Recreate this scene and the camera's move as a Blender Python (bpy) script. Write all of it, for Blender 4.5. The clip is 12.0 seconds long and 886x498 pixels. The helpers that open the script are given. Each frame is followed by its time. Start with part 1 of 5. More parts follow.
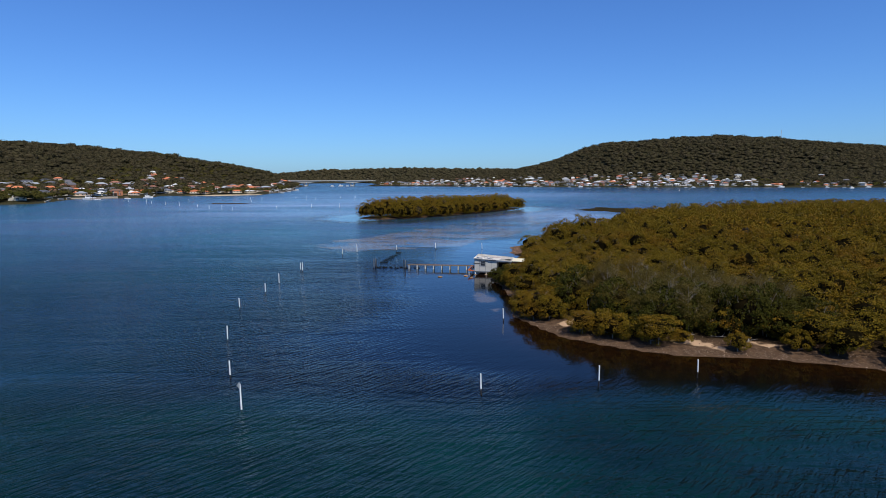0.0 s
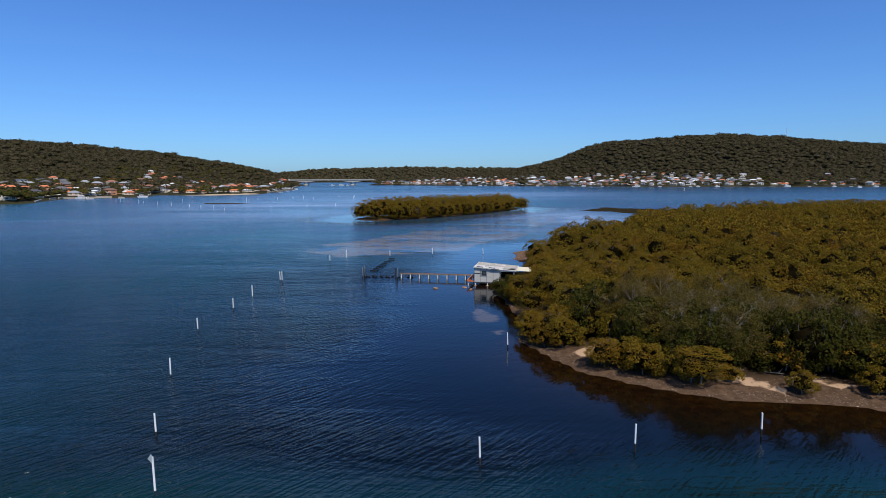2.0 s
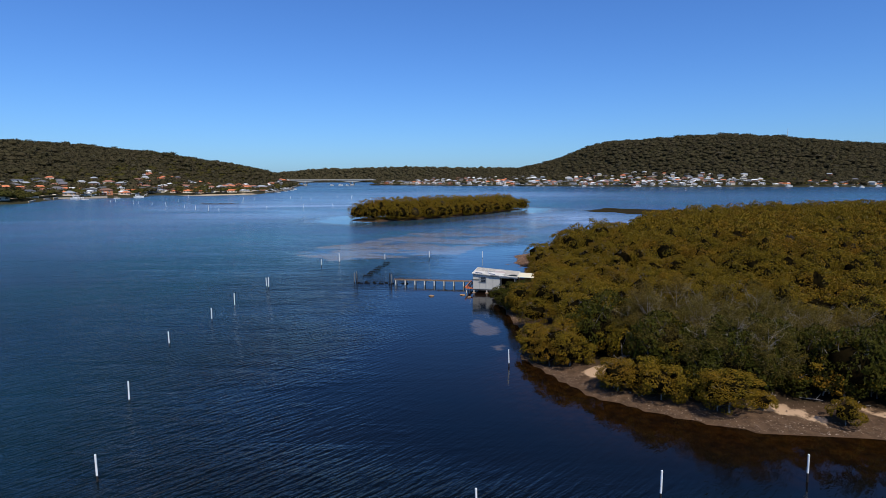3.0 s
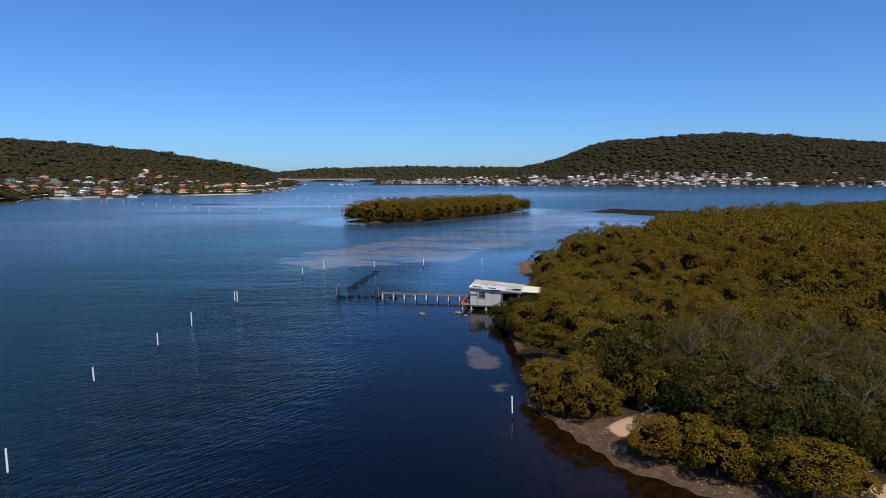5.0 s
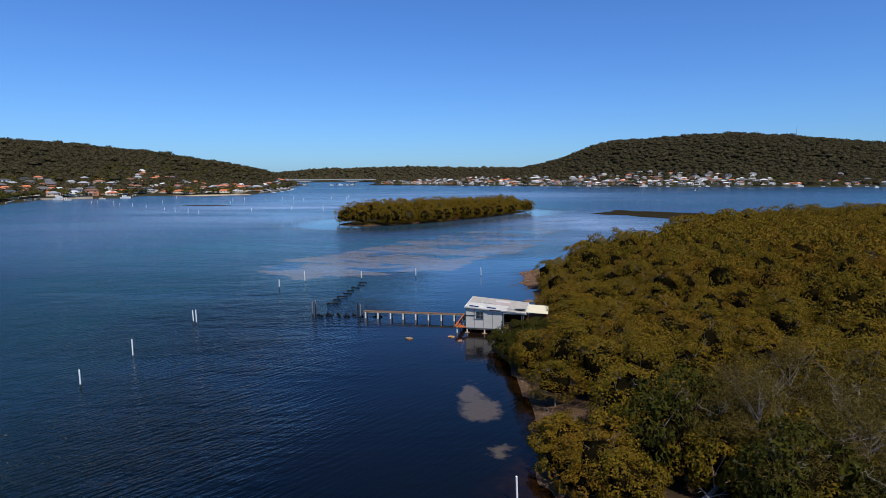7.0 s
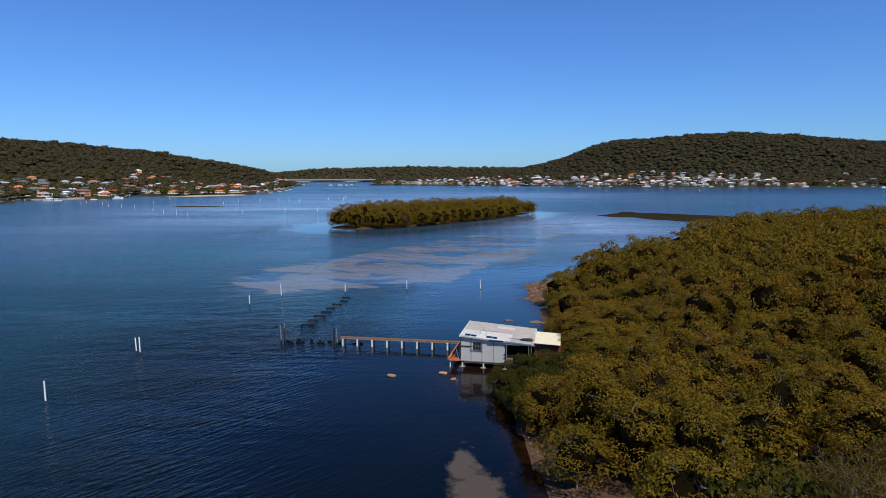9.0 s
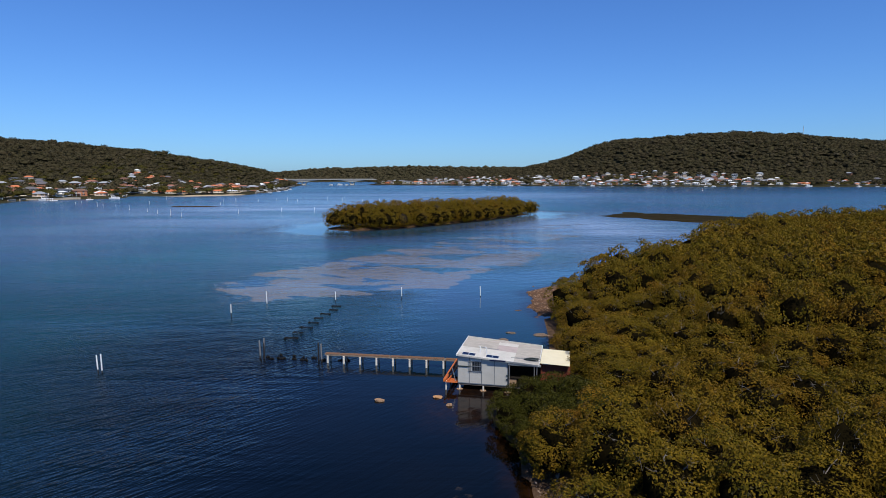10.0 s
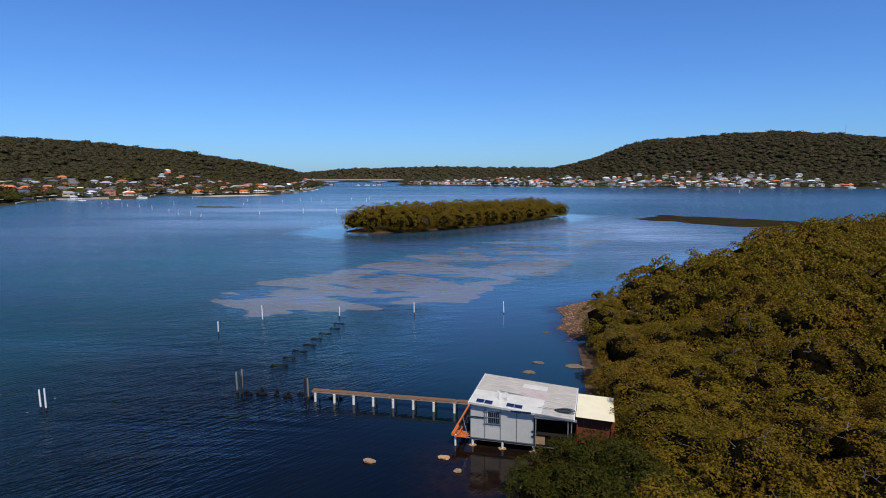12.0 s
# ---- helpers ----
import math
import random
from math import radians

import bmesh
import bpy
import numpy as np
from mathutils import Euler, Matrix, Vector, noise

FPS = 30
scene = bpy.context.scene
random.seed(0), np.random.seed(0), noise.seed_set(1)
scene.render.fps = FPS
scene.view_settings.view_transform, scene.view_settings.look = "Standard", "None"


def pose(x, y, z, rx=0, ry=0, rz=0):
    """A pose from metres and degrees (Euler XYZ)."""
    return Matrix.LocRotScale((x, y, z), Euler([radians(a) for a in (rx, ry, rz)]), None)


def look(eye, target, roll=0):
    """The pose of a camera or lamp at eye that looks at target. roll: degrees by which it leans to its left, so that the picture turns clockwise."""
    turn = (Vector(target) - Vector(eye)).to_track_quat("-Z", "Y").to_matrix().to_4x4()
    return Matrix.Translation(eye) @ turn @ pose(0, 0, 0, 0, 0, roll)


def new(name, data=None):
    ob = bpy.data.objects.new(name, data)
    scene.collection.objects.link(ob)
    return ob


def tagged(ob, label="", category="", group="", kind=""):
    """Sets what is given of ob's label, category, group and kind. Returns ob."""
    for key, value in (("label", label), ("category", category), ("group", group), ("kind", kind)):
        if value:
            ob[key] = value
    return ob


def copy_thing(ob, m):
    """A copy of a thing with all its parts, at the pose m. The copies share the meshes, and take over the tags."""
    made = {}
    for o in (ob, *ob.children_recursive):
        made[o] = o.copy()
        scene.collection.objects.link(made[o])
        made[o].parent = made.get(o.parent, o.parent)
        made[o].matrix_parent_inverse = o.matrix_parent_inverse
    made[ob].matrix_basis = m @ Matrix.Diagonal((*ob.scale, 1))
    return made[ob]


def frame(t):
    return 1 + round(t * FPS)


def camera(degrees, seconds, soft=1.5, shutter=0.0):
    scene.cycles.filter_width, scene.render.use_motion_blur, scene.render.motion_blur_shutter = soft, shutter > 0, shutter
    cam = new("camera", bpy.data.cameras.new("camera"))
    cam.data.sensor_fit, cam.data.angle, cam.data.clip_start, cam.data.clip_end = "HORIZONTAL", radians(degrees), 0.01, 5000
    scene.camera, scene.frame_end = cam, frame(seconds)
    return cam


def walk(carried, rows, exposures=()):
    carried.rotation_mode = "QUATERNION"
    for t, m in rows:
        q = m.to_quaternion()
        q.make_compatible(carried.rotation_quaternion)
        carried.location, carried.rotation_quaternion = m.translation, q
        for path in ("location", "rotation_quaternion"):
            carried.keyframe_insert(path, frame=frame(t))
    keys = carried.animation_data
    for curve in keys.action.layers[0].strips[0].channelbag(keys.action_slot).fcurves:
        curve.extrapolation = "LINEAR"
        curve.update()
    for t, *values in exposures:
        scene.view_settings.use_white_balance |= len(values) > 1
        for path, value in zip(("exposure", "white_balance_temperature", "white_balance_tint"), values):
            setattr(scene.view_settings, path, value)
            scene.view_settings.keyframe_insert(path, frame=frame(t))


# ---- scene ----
cam = camera(73.6, 12.0, 0.6, 0.1)
PATH = [
    (0, (1.572, -0.586, 17.868), (1.334, 1.385, 17.629), -0.2),
    (0.5, (1.415, 2.486, 17.851), (1.176, 4.457, 17.61), -0.2),
    (1, (1.277, 5.562, 17.806), (1.038, 7.533, 17.566), -0.2),
    (1.5, (1.161, 8.609, 17.81), (0.92, 10.579, 17.569), -0.2),
    (2, (1.06, 11.65, 17.843), (0.816, 13.621, 17.601), -0.2),
    (2.5, (0.951, 14.724, 17.845), (0.707, 16.695, 17.604), -0.2),
    (3, (0.864, 17.767, 17.855), (0.62, 19.737, 17.613), -0.2),
    (5, (0.561, 29.814, 17.867), (0.312, 31.784, 17.623), -0.2),
    (5.5, (0.53, 32.76, 17.838), (0.28, 34.729, 17.595), -0.2),
    (6, (0.491, 35.67, 17.819), (0.24, 37.639, 17.574), -0.2),
    (6.5, (0.428, 38.615, 17.843), (0.175, 40.584, 17.6), -0.2),
    (7, (0.251, 41.565, 17.883), (-0.002, 43.534, 17.64), -0.2),
    (8.8, (-0.183, 52.256, 18.03), (-0.438, 54.224, 17.783), -0.3),
    (9, (-0.255, 53.466, 18.036), (-0.511, 55.435, 17.793), -0.2),
    (9.5, (-0.436, 56.551, 18.035), (-0.694, 58.519, 17.792), -0.2),
    (10, (-0.538, 59.643, 18.004), (-0.797, 61.611, 17.76), -0.2),
    (10.5, (-0.59, 62.654, 17.954), (-0.85, 64.622, 17.71), -0.1),
    (11, (-0.661, 65.501, 17.986), (-0.922, 67.469, 17.743), -0.1),
    (11.5, (-0.711, 68.107, 18.0), (-0.974, 70.075, 17.757), -0.1),
    (11.8, (-0.729, 69.467, 17.99), (-0.993, 71.435, 17.75), 0.0),
    (11.9, (-0.731, 69.86, 17.98), (-1.026, 71.823, 17.739), -0.05),
    (12, (-0.73, 70.23, 17.972), (-1.081, 72.184, 17.73), -0.1),
]
walk(cam, [(t, look(eye, target, roll)) for t, eye, target, roll in PATH])

# ---- sky and sun ----
SUN_EL, SUN_AZ = 55.0, 147.0     # degrees; azimuth clockwise from +y
world = bpy.data.worlds.new("world")
scene.world = world
world.use_nodes = True
wt = world.node_tree
sky = wt.nodes.new("ShaderNodeTexSky")
sky.sky_type = "NISHITA"
sky.sun_disc = False
sky.sun_elevation, sky.sun_rotation = radians(SUN_EL), radians(SUN_AZ)
sky.altitude, sky.air_density, sky.dust_density, sky.ozone_density = 0, 1.0, 0.4, 3.0
tint = wt.nodes.new("ShaderNodeMix")
tint.data_type, tint.blend_type = "RGBA", "MULTIPLY"
tint.inputs[0].default_value = 1.0
tint.inputs[7].default_value = (0.46, 0.80, 1.36, 1)
wt.links.new(sky.outputs[0], tint.inputs[6])
wt.links.new(tint.outputs[2], wt.nodes["Background"].inputs[0])
wt.nodes["Background"].inputs[1].default_value = 0.100
sun = new("sun", bpy.data.lights.new("sun", "SUN"))
sun.data.energy, sun.data.angle, sun.data.color = 4.5, radians(0.55), (1.0, 0.94, 0.83)
sd = Vector((math.sin(radians(SUN_AZ)) * math.cos(radians(SUN_EL)), math.cos(radians(SUN_AZ)) * math.cos(radians(SUN_EL)), math.sin(radians(SUN_EL))))
sun.matrix_world = look(sd * 300, (0, 0, 0))

# ---- materials ----


class Mat:
    """A small builder of node materials."""

    def __init__(self, name, rough=0.6, metal=0.0, spec=0.5):
        self.m = bpy.data.materials.new(name)
        self.m.use_nodes = True
        self.t = self.m.node_tree
        self.p = self.t.nodes["Principled BSDF"]
        self.p.inputs["Roughness"].default_value = rough
        self.p.inputs["Metallic"].default_value = metal
        self.p.inputs["Specular IOR Level"].default_value = spec
        self.co = None

    def node(self, kind, **kw):
        n = self.t.nodes.new("ShaderNode" + kind)
        for k, v in kw.items():
            n.inputs[k.replace("_", " ")].default_value = v
        return n

    def pos(self):
        if self.co is None:
            self.co = self.t.nodes.new("ShaderNodeNewGeometry")
        return self.co.outputs["Position"]

    def obj(self):
        return self.t.nodes.new("ShaderNodeTexCoord").outputs["Object"]

    def noise(self, scale, detail=4.0, rough=0.6, stretch=None, src=None, turn=0.0, warp=0.0):
        n = self.node("TexNoise", Scale=scale, Detail=detail, Roughness=rough, Distortion=warp)
        src = src or self.pos()
        for vec, ang in (((1, 1, 1), turn), (stretch or (1, 1, 1), 0)):
            if ang or vec != (1, 1, 1):
                mp = self.t.nodes.new("ShaderNodeMapping")
                mp.inputs["Scale"].default_value = vec
                mp.inputs["Rotation"].default_value = (0, 0, radians(ang))
                self.t.links.new(src, mp.inputs["Vector"])
                src = mp.outputs[0]
        self.t.links.new(src, n.inputs["Vector"])
        return n.outputs["Fac"]

    def ramp(self, fac, *stops):
        r = self.t.nodes.new("ShaderNodeValToRGB")
        el = r.color_ramp.elements
        while len(el) < len(stops):
            el.new(0.5)
        for e, (p, c) in zip(el, stops):
            e.position = p
            e.color = (*c, 1) if isinstance(c, tuple) else (c, c, c, 1)
        self.t.links.new(fac, r.inputs[0])
        return r.outputs[0]

    def mix(self, fac, a, b, mode="MIX"):
        n = self.t.nodes.new("ShaderNodeMix")
        n.data_type, n.blend_type = "RGBA", mode
        for sock, v in ((n.inputs[0], fac), (n.inputs[6], a), (n.inputs[7], b)):
            if isinstance(v, bpy.types.NodeSocket):
                self.t.links.new(v, sock)
            else:
                sock.default_value = v if isinstance(v, (int, float)) else (*v, 1)
        return n.outputs[2]

    def math(self, op, a, b=0.0, clamp=False):
        n = self.t.nodes.new("ShaderNodeMath")
        n.operation, n.use_clamp = op, clamp
        for sock, v in ((n.inputs[0], a), (n.inputs[1], b)):
            if isinstance(v, bpy.types.NodeSocket):
                self.t.links.new(v, sock)
            else:
                sock.default_value = v
        return n.outputs[0]

    def attr(self, name):
        n = self.t.nodes.new("ShaderNodeAttribute")
        n.attribute_name = name
        return n.outputs["Fac"]

    def per_object(self):
        return self.t.nodes.new("ShaderNodeObjectInfo").outputs["Random"]

    def per_island(self):
        if self.co is None:
            self.pos()
        return self.co.outputs["Random Per Island"]

    def color(self, v):
        s = self.p.inputs["Base Color"]
        if isinstance(v, bpy.types.NodeSocket):
            self.t.links.new(v, s)
        else:
            s.default_value = (*v, 1)
        return self

    def rough(self, v):
        self.t.links.new(v, self.p.inputs["Roughness"])
        return self

    def bump(self, height, strength=0.3, dist=0.02):
        b = self.node("Bump", Strength=strength, Distance=dist)
        self.t.links.new(height, b.inputs["Height"])
        self.t.links.new(b.outputs[0], self.p.inputs["Normal"])
        return self


def worn(name, base, dark, scale=6.0, rough=0.6, metal=0.0, stretch=None, bump=0.2, fine=60.0, spec=0.4):
    """Paint, timber or metal with blotches at two scales and a little relief."""
    m = Mat(name, rough, metal, spec)
    big = m.noise(scale, 5, 0.65, stretch, m.obj())
    small = m.noise(fine, 3, 0.6, stretch, m.obj())
    c = m.mix(m.ramp(big, (0.38, 0.0), (0.68, 1.0)), base, dark)
    c = m.mix(0.35, c, m.mix(small, tuple(v * 0.6 for v in base), tuple(min(1, v * 1.3) for v in base)))
    m.color(c).bump(small, bump, 0.01)
    return m.m


def leafy(name, c1, c2, c3, patch=0.22, rough=0.55, spec=0.03, relief=0.0, rust=(0.17, 0.075, 0.010), grain=8.0, depth=0.05):
    """Leaves: a hue that drifts from tree to tree, and leaf by leaf, with some light let through."""
    m = Mat(name, rough, 0, spec)
    drift = m.noise(patch, 3, 0.6)
    c = m.mix(m.ramp(drift, (0.35, 0.0), (0.65, 1.0)), c1, c2)
    c = m.mix(m.ramp(m.per_island(), (0.35, 0.0), (1.0, 0.75)), c, c3)
    c = m.mix(m.math("MULTIPLY", m.per_object(), 0.5), c, m.mix(0.5, c, c3))
    if relief:
        # pale limbs and dead sprays here and there
        c = m.mix(m.ramp(m.per_island(), (0.0, 0.45), (0.06, 0.0)), c, (0.13, 0.115, 0.095))
        c = m.mix(m.ramp(m.noise(0.05, 4, 0.7), (0.42, 0.0), (0.66, 0.45)), c, rust)
    else:
        c = m.mix(m.ramp(m.noise(0.11, 4, 0.7), (0.50, 0.0), (0.66, 0.55)), c, rust)
        c = m.mix(m.ramp(m.per_island(), (0.0, 0.8), (0.06, 0.0)), c, m.mix(0.5, c, (0.16, 0.13, 0.10)))
    # sprays of leaves: fine mottling and relief
    tuft = m.noise(grain, 4, 0.75)
    c = m.mix(m.ramp(tuft, (0.36, 0.0), (0.66, 1.0)), m.mix(0.35, c, (0.012, 0.010, 0.004)), c)
    m.color(c).bump(tuft, 1.0, depth)
    tr = m.t.nodes.new("ShaderNodeBsdfTranslucent")
    m.t.links.new(c, tr.inputs["Color"])
    mixer = m.t.nodes.new("ShaderNodeMixShader")
    mixer.inputs[0].default_value = 0.16
    m.t.links.new(m.p.outputs[0], mixer.inputs[1])
    m.t.links.new(tr.outputs[0], mixer.inputs[2])
    m.t.links.new(mixer.outputs[0], m.t.nodes["Material Output"].inputs["Surface"])
    return m.m


def water_material():
    m = Mat("estuary_water", 0.06, 0, 0.35)
    m.p.inputs["IOR"].default_value = 1.33
    p = m.pos()
    drift = m.noise(0.02, 4, 0.6)
    weed = m.noise(0.05, 5, 0.65)
    deep = m.mix(m.ramp(drift, (0.40, 0.0), (0.62, 1.0)), (0.003, 0.018, 0.031), (0.0015, 0.022, 0.029))
    teal = m.mix(m.ramp(weed, (0.42, 0.0), (0.6, 1.0)), (0.0009, 0.0105, 0.0098), (0.0013, 0.0215, 0.0180))
    # sky reflection on the open water, put into the base colour
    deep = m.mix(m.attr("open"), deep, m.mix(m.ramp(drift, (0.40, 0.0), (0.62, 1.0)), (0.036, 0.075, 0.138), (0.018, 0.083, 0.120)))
    c = m.mix(m.attr("green"), deep, teal)
    # pale sky sheen of the slicks, mixed into the water's base colour
    c = m.mix(m.math("MULTIPLY", m.attr("slick_sheen"), m.ramp(m.noise(0.012, 4, 0.6, (0.5, 2.0, 1), None, -8, 0.5), (0.38, 0.30), (0.56, 1.0))), c, (0.215, 0.300, 0.440))
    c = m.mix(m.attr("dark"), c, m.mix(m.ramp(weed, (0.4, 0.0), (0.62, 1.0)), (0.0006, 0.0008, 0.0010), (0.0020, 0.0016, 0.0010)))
    # brown shallows by the bank, weed on mud
    fr = m.noise(0.5, 5, 0.7)
    edge = m.math("MULTIPLY", m.attr("shallow"), m.ramp(fr, (0.25, 0.35), (0.6, 1.0)))
    c = m.mix(edge, c, m.mix(m.ramp(m.noise(1.3, 4), (0.4, 0.0), (0.62, 1.0)), (0.0095, 0.0037, 0.0008), (0.020, 0.0078, 0.0016)))
    # sand under a hand's depth of water
    sh = m.noise(0.11, 2.5, 0.5, (0.7, 1.15, 1), None, 10, 0.8)
    flat = m.math("ADD", m.attr("flat"), m.math("MULTIPLY", m.math("SUBTRACT", sh, 0.5), 2.6))
    flat = m.math("MULTIPLY", m.ramp(flat, (0.79, 0.0), (0.87, 1.0)), m.ramp(m.attr("flat"), (0.05, 0.0), (0.25, 1.0)))
    c = m.mix(flat, c, m.mix(m.noise(0.6, 4), (0.120, 0.104, 0.084), (0.165, 0.145, 0.118)))
    pat = m.math("ADD", m.attr("patch"), m.math("MULTIPLY", m.math("SUBTRACT", m.noise(0.9, 4), 0.5), 0.9))
    pat = m.ramp(pat, (0.30, 0.0), (0.52, 1.0))
    c = m.mix(pat, c, m.mix(m.noise(2.5, 4), (0.062, 0.047, 0.030), (0.090, 0.069, 0.045)))
    m.color(c)
    # ripples: short wind waves in two crossing trains
    w1 = m.noise(1.9, 2, 0.5, (0.26, 1.45, 1), None, -54, 0.2)
    w2 = m.noise(6.0, 2, 0.5, (0.5, 1.1, 1), None, -42, 0.2)
    w3 = m.noise(0.42, 2, 0.5, (0.5, 1.2, 1), None, -30, 0.2)
    hgt = m.math("ADD", m.math("MULTIPLY", w1, 1.35), m.math("ADD", m.math("MULTIPLY", w2, 0.35), m.math("MULTIPLY", w3, m.math("ADD", 0.9, m.math("MULTIPLY", m.attr("open"), 3.6)))))
    # slicks: long calm lanes between ruffled water
    lane = m.ramp(m.noise(0.008, 4, 0.6, (0.55, 2.2, 1), None, -8, 0.4), (0.36, 0.30), (0.56, 1.0))
    gust = m.ramp(m.noise(0.035, 5, 0.7, (0.6, 2.6, 1), None, -6, 0.5), (0.38, 0.5), (0.62, 1.2))
    lane = m.math("MULTIPLY", lane, gust)
    lane = m.math("MULTIPLY", lane, m.math("SUBTRACT", 1.0, m.math("MULTIPLY", m.attr("calm"), 0.96)))
    hgt = m.math("MULTIPLY", hgt, lane)
    m.bump(hgt, 1.0, 0.28)
    still = m.math("SUBTRACT", 1.0, m.math("MULTIPLY", m.attr("calm"), 0.85))
    m.rough(m.math("ADD", m.math("MULTIPLY", m.math("ADD", 0.11, m.math("MULTIPLY", m.attr("open"), 0.095)), still), m.math("MULTIPLY", lane, 0.07)))
    return m.m


def ground_material(name, mud, sand, litter, attr="sand", scale=1.5):
    m = Mat(name, 0.9, 0, 0.04)
    n1 = m.noise(scale, 6, 0.7)
    n2 = m.noise(scale * 14, 3, 0.7)
    c = m.mix(m.ramp(n1, (0.35, 0.0), (0.65, 1.0)), mud, litter)
    s = m.math("ADD", m.attr(attr), m.math("MULTIPLY", m.math("SUBTRACT", n1, 0.5), 0.7))
    c = m.mix(m.ramp(s, (0.45, 0.0), (0.6, 1.0)), c, sand)
    c = m.mix(m.ramp(n2, (0.58, 0.0), (0.75, 0.4)), c, m.mix(0.5, sand, litter))
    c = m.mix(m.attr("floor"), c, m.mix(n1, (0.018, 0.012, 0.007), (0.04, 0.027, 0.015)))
    m.color(c).bump(n2, 0.6, 0.06)
    return m.m


M = {
    "water": water_material(),
    "bank": ground_material("muddy_shell_bank", (0.056, 0.034, 0.020), (0.45, 0.30, 0.185), (0.115, 0.070, 0.042)),
    "spit": ground_material("shell_spit", (0.085, 0.045, 0.024), (0.26, 0.16, 0.10), (0.16, 0.085, 0.045)),
    "bush_floor": ground_material("wooded_ground", (0.030, 0.028, 0.013), (0.42, 0.33, 0.22), (0.048, 0.042, 0.020), "sand", 0.05),
    "mangrove": leafy("mangrove_leaves", (0.086, 0.073, 0.006), (0.142, 0.095, 0.008), (0.262, 0.158, 0.014), rust=(0.215, 0.090, 0.010)),
    # crown cores: near-black copy of the leaves, painted shade between the clumps
    "twigs_or_shade": leafy("crown_gap_shade", (0.006, 0.005, 0.002), (0.010, 0.007, 0.003), (0.014, 0.010, 0.004), 0.5, 0.9, 0.0, 0.0, (0.010, 0.007, 0.003)),
    "green_bush": leafy("dark_green_leaves", (0.030, 0.034, 0.004), (0.040, 0.042, 0.005), (0.075, 0.068, 0.009), rust=(0.055, 0.042, 0.007)),
    "casuarina": leafy("grey_green_needles", (0.080, 0.067, 0.012), (0.102, 0.078, 0.015), (0.150, 0.105, 0.024), rust=(0.14, 0.085, 0.024)),
    "gum": leafy("eucalypt_leaves", (0.056, 0.051, 0.025), (0.070, 0.061, 0.030), (0.094, 0.078, 0.043), 0.012, 0.7, 0.0, 1.0, (0.084, 0.062, 0.040), 0.55, 0.9),
    "garden": leafy("garden_leaves", (0.066, 0.070, 0.016), (0.088, 0.076, 0.020), (0.12, 0.092, 0.026), 0.03, 0.7, 0.0, 1.0, (0.05, 0.055, 0.016), 0.8, 0.9),
    "bark": worn("grey_bark", (0.22, 0.19, 0.16), (0.11, 0.09, 0.075), 3, 0.9),
    "dead_wood": worn("bleached_branches", (0.32, 0.27, 0.22), (0.18, 0.14, 0.11), 3, 0.9),
    "pale_bark": worn("grey_she_oak_bark", (0.23, 0.195, 0.155), (0.10, 0.082, 0.064), 1.5, 0.9),
    "white_pvc": worn("white_plastic_pipe", (0.80, 0.80, 0.78), (0.66, 0.66, 0.62), 2, 0.45),
    "pile_wet": worn("tarred_wet_pile", (0.018, 0.016, 0.015), (0.035, 0.028, 0.022), 5, 0.5),
    "concrete": worn("pale_concrete", (0.46, 0.44, 0.40), (0.33, 0.31, 0.27), 2, 0.85),
}

# ---- mesh helpers ----


def smooth(a, b, x):
    u = np.clip((np.asarray(x, float) - a) / (b - a), 0, 1)
    return u * u * (3 - 2 * u)


def inside_distance(poly, X, Y):
    """Signed distance to a closed outline, positive inside."""
    X, Y = np.asarray(X, float), np.asarray(Y, float)
    best, odd = np.full(X.shape, 1e18), np.zeros(X.shape, bool)
    for (x0, y0), (x1, y1) in zip(poly, poly[1:] + poly[:1]):
        dx, dy = x1 - x0, y1 - y0
        u = np.clip(((X - x0) * dx + (Y - y0) * dy) / (dx * dx + dy * dy), 0, 1)
        best = np.minimum(best, (X - x0 - u * dx) ** 2 + (Y - y0 - u * dy) ** 2)
        if y0 != y1:
            odd ^= ((y0 > Y) != (y1 > Y)) & (X < dx * (Y - y0) / dy + x0)
    return np.where(odd, 1, -1) * np.sqrt(best)


def wobble(X, Y, scale, seed=0.0):
    """Cheap smooth noise, about -1 to 1, over arrays."""
    r = np.random.RandomState(int(seed * 7 + 3))
    out = np.zeros(np.shape(X))
    for k in range(7):
        a, ph, f = r.uniform(0, 6.28), r.uniform(0, 6.28), r.uniform(0.5, 1.9) / scale
        out = out + np.sin((X * math.cos(a) + Y * math.sin(a)) * f + ph + 1.3 * np.sin((X * math.sin(a) - Y * math.cos(a)) * f * 0.7 + ph * 2))
    return out / 4.0


def mesh_of(name, V, F, mat, smooth_shade=False, inner=None, inner_mat=None):
    """A mesh from arrays of vertices and of faces of one size; faces flagged by inner take inner_mat."""
    V, F = np.asarray(V, np.float32), np.asarray(F, np.int32)
    me = bpy.data.meshes.new(name)
    me.vertices.add(len(V))
    me.vertices.foreach_set("co", V.ravel())
    k = F.shape[1]
    me.loops.add(F.size)
    me.loops.foreach_set("vertex_index", F.ravel())
    me.polygons.add(len(F))
    me.polygons.foreach_set("loop_start", np.arange(0, F.size, k, dtype=np.int32))
    me.polygons.foreach_set("use_smooth", np.full(len(F), smooth_shade))
    me.materials.append(mat)
    if inner is not None:
        me.materials.append(inner_mat)
        me.polygons.foreach_set("material_index", np.asarray(inner, np.int32))
    me.update(calc_edges=True)
    return me


def put_attr(me, name, values):
    at = me.attributes.new(name, "FLOAT", "POINT")
    at.data.foreach_set("value", np.asarray(values, np.float32).ravel())


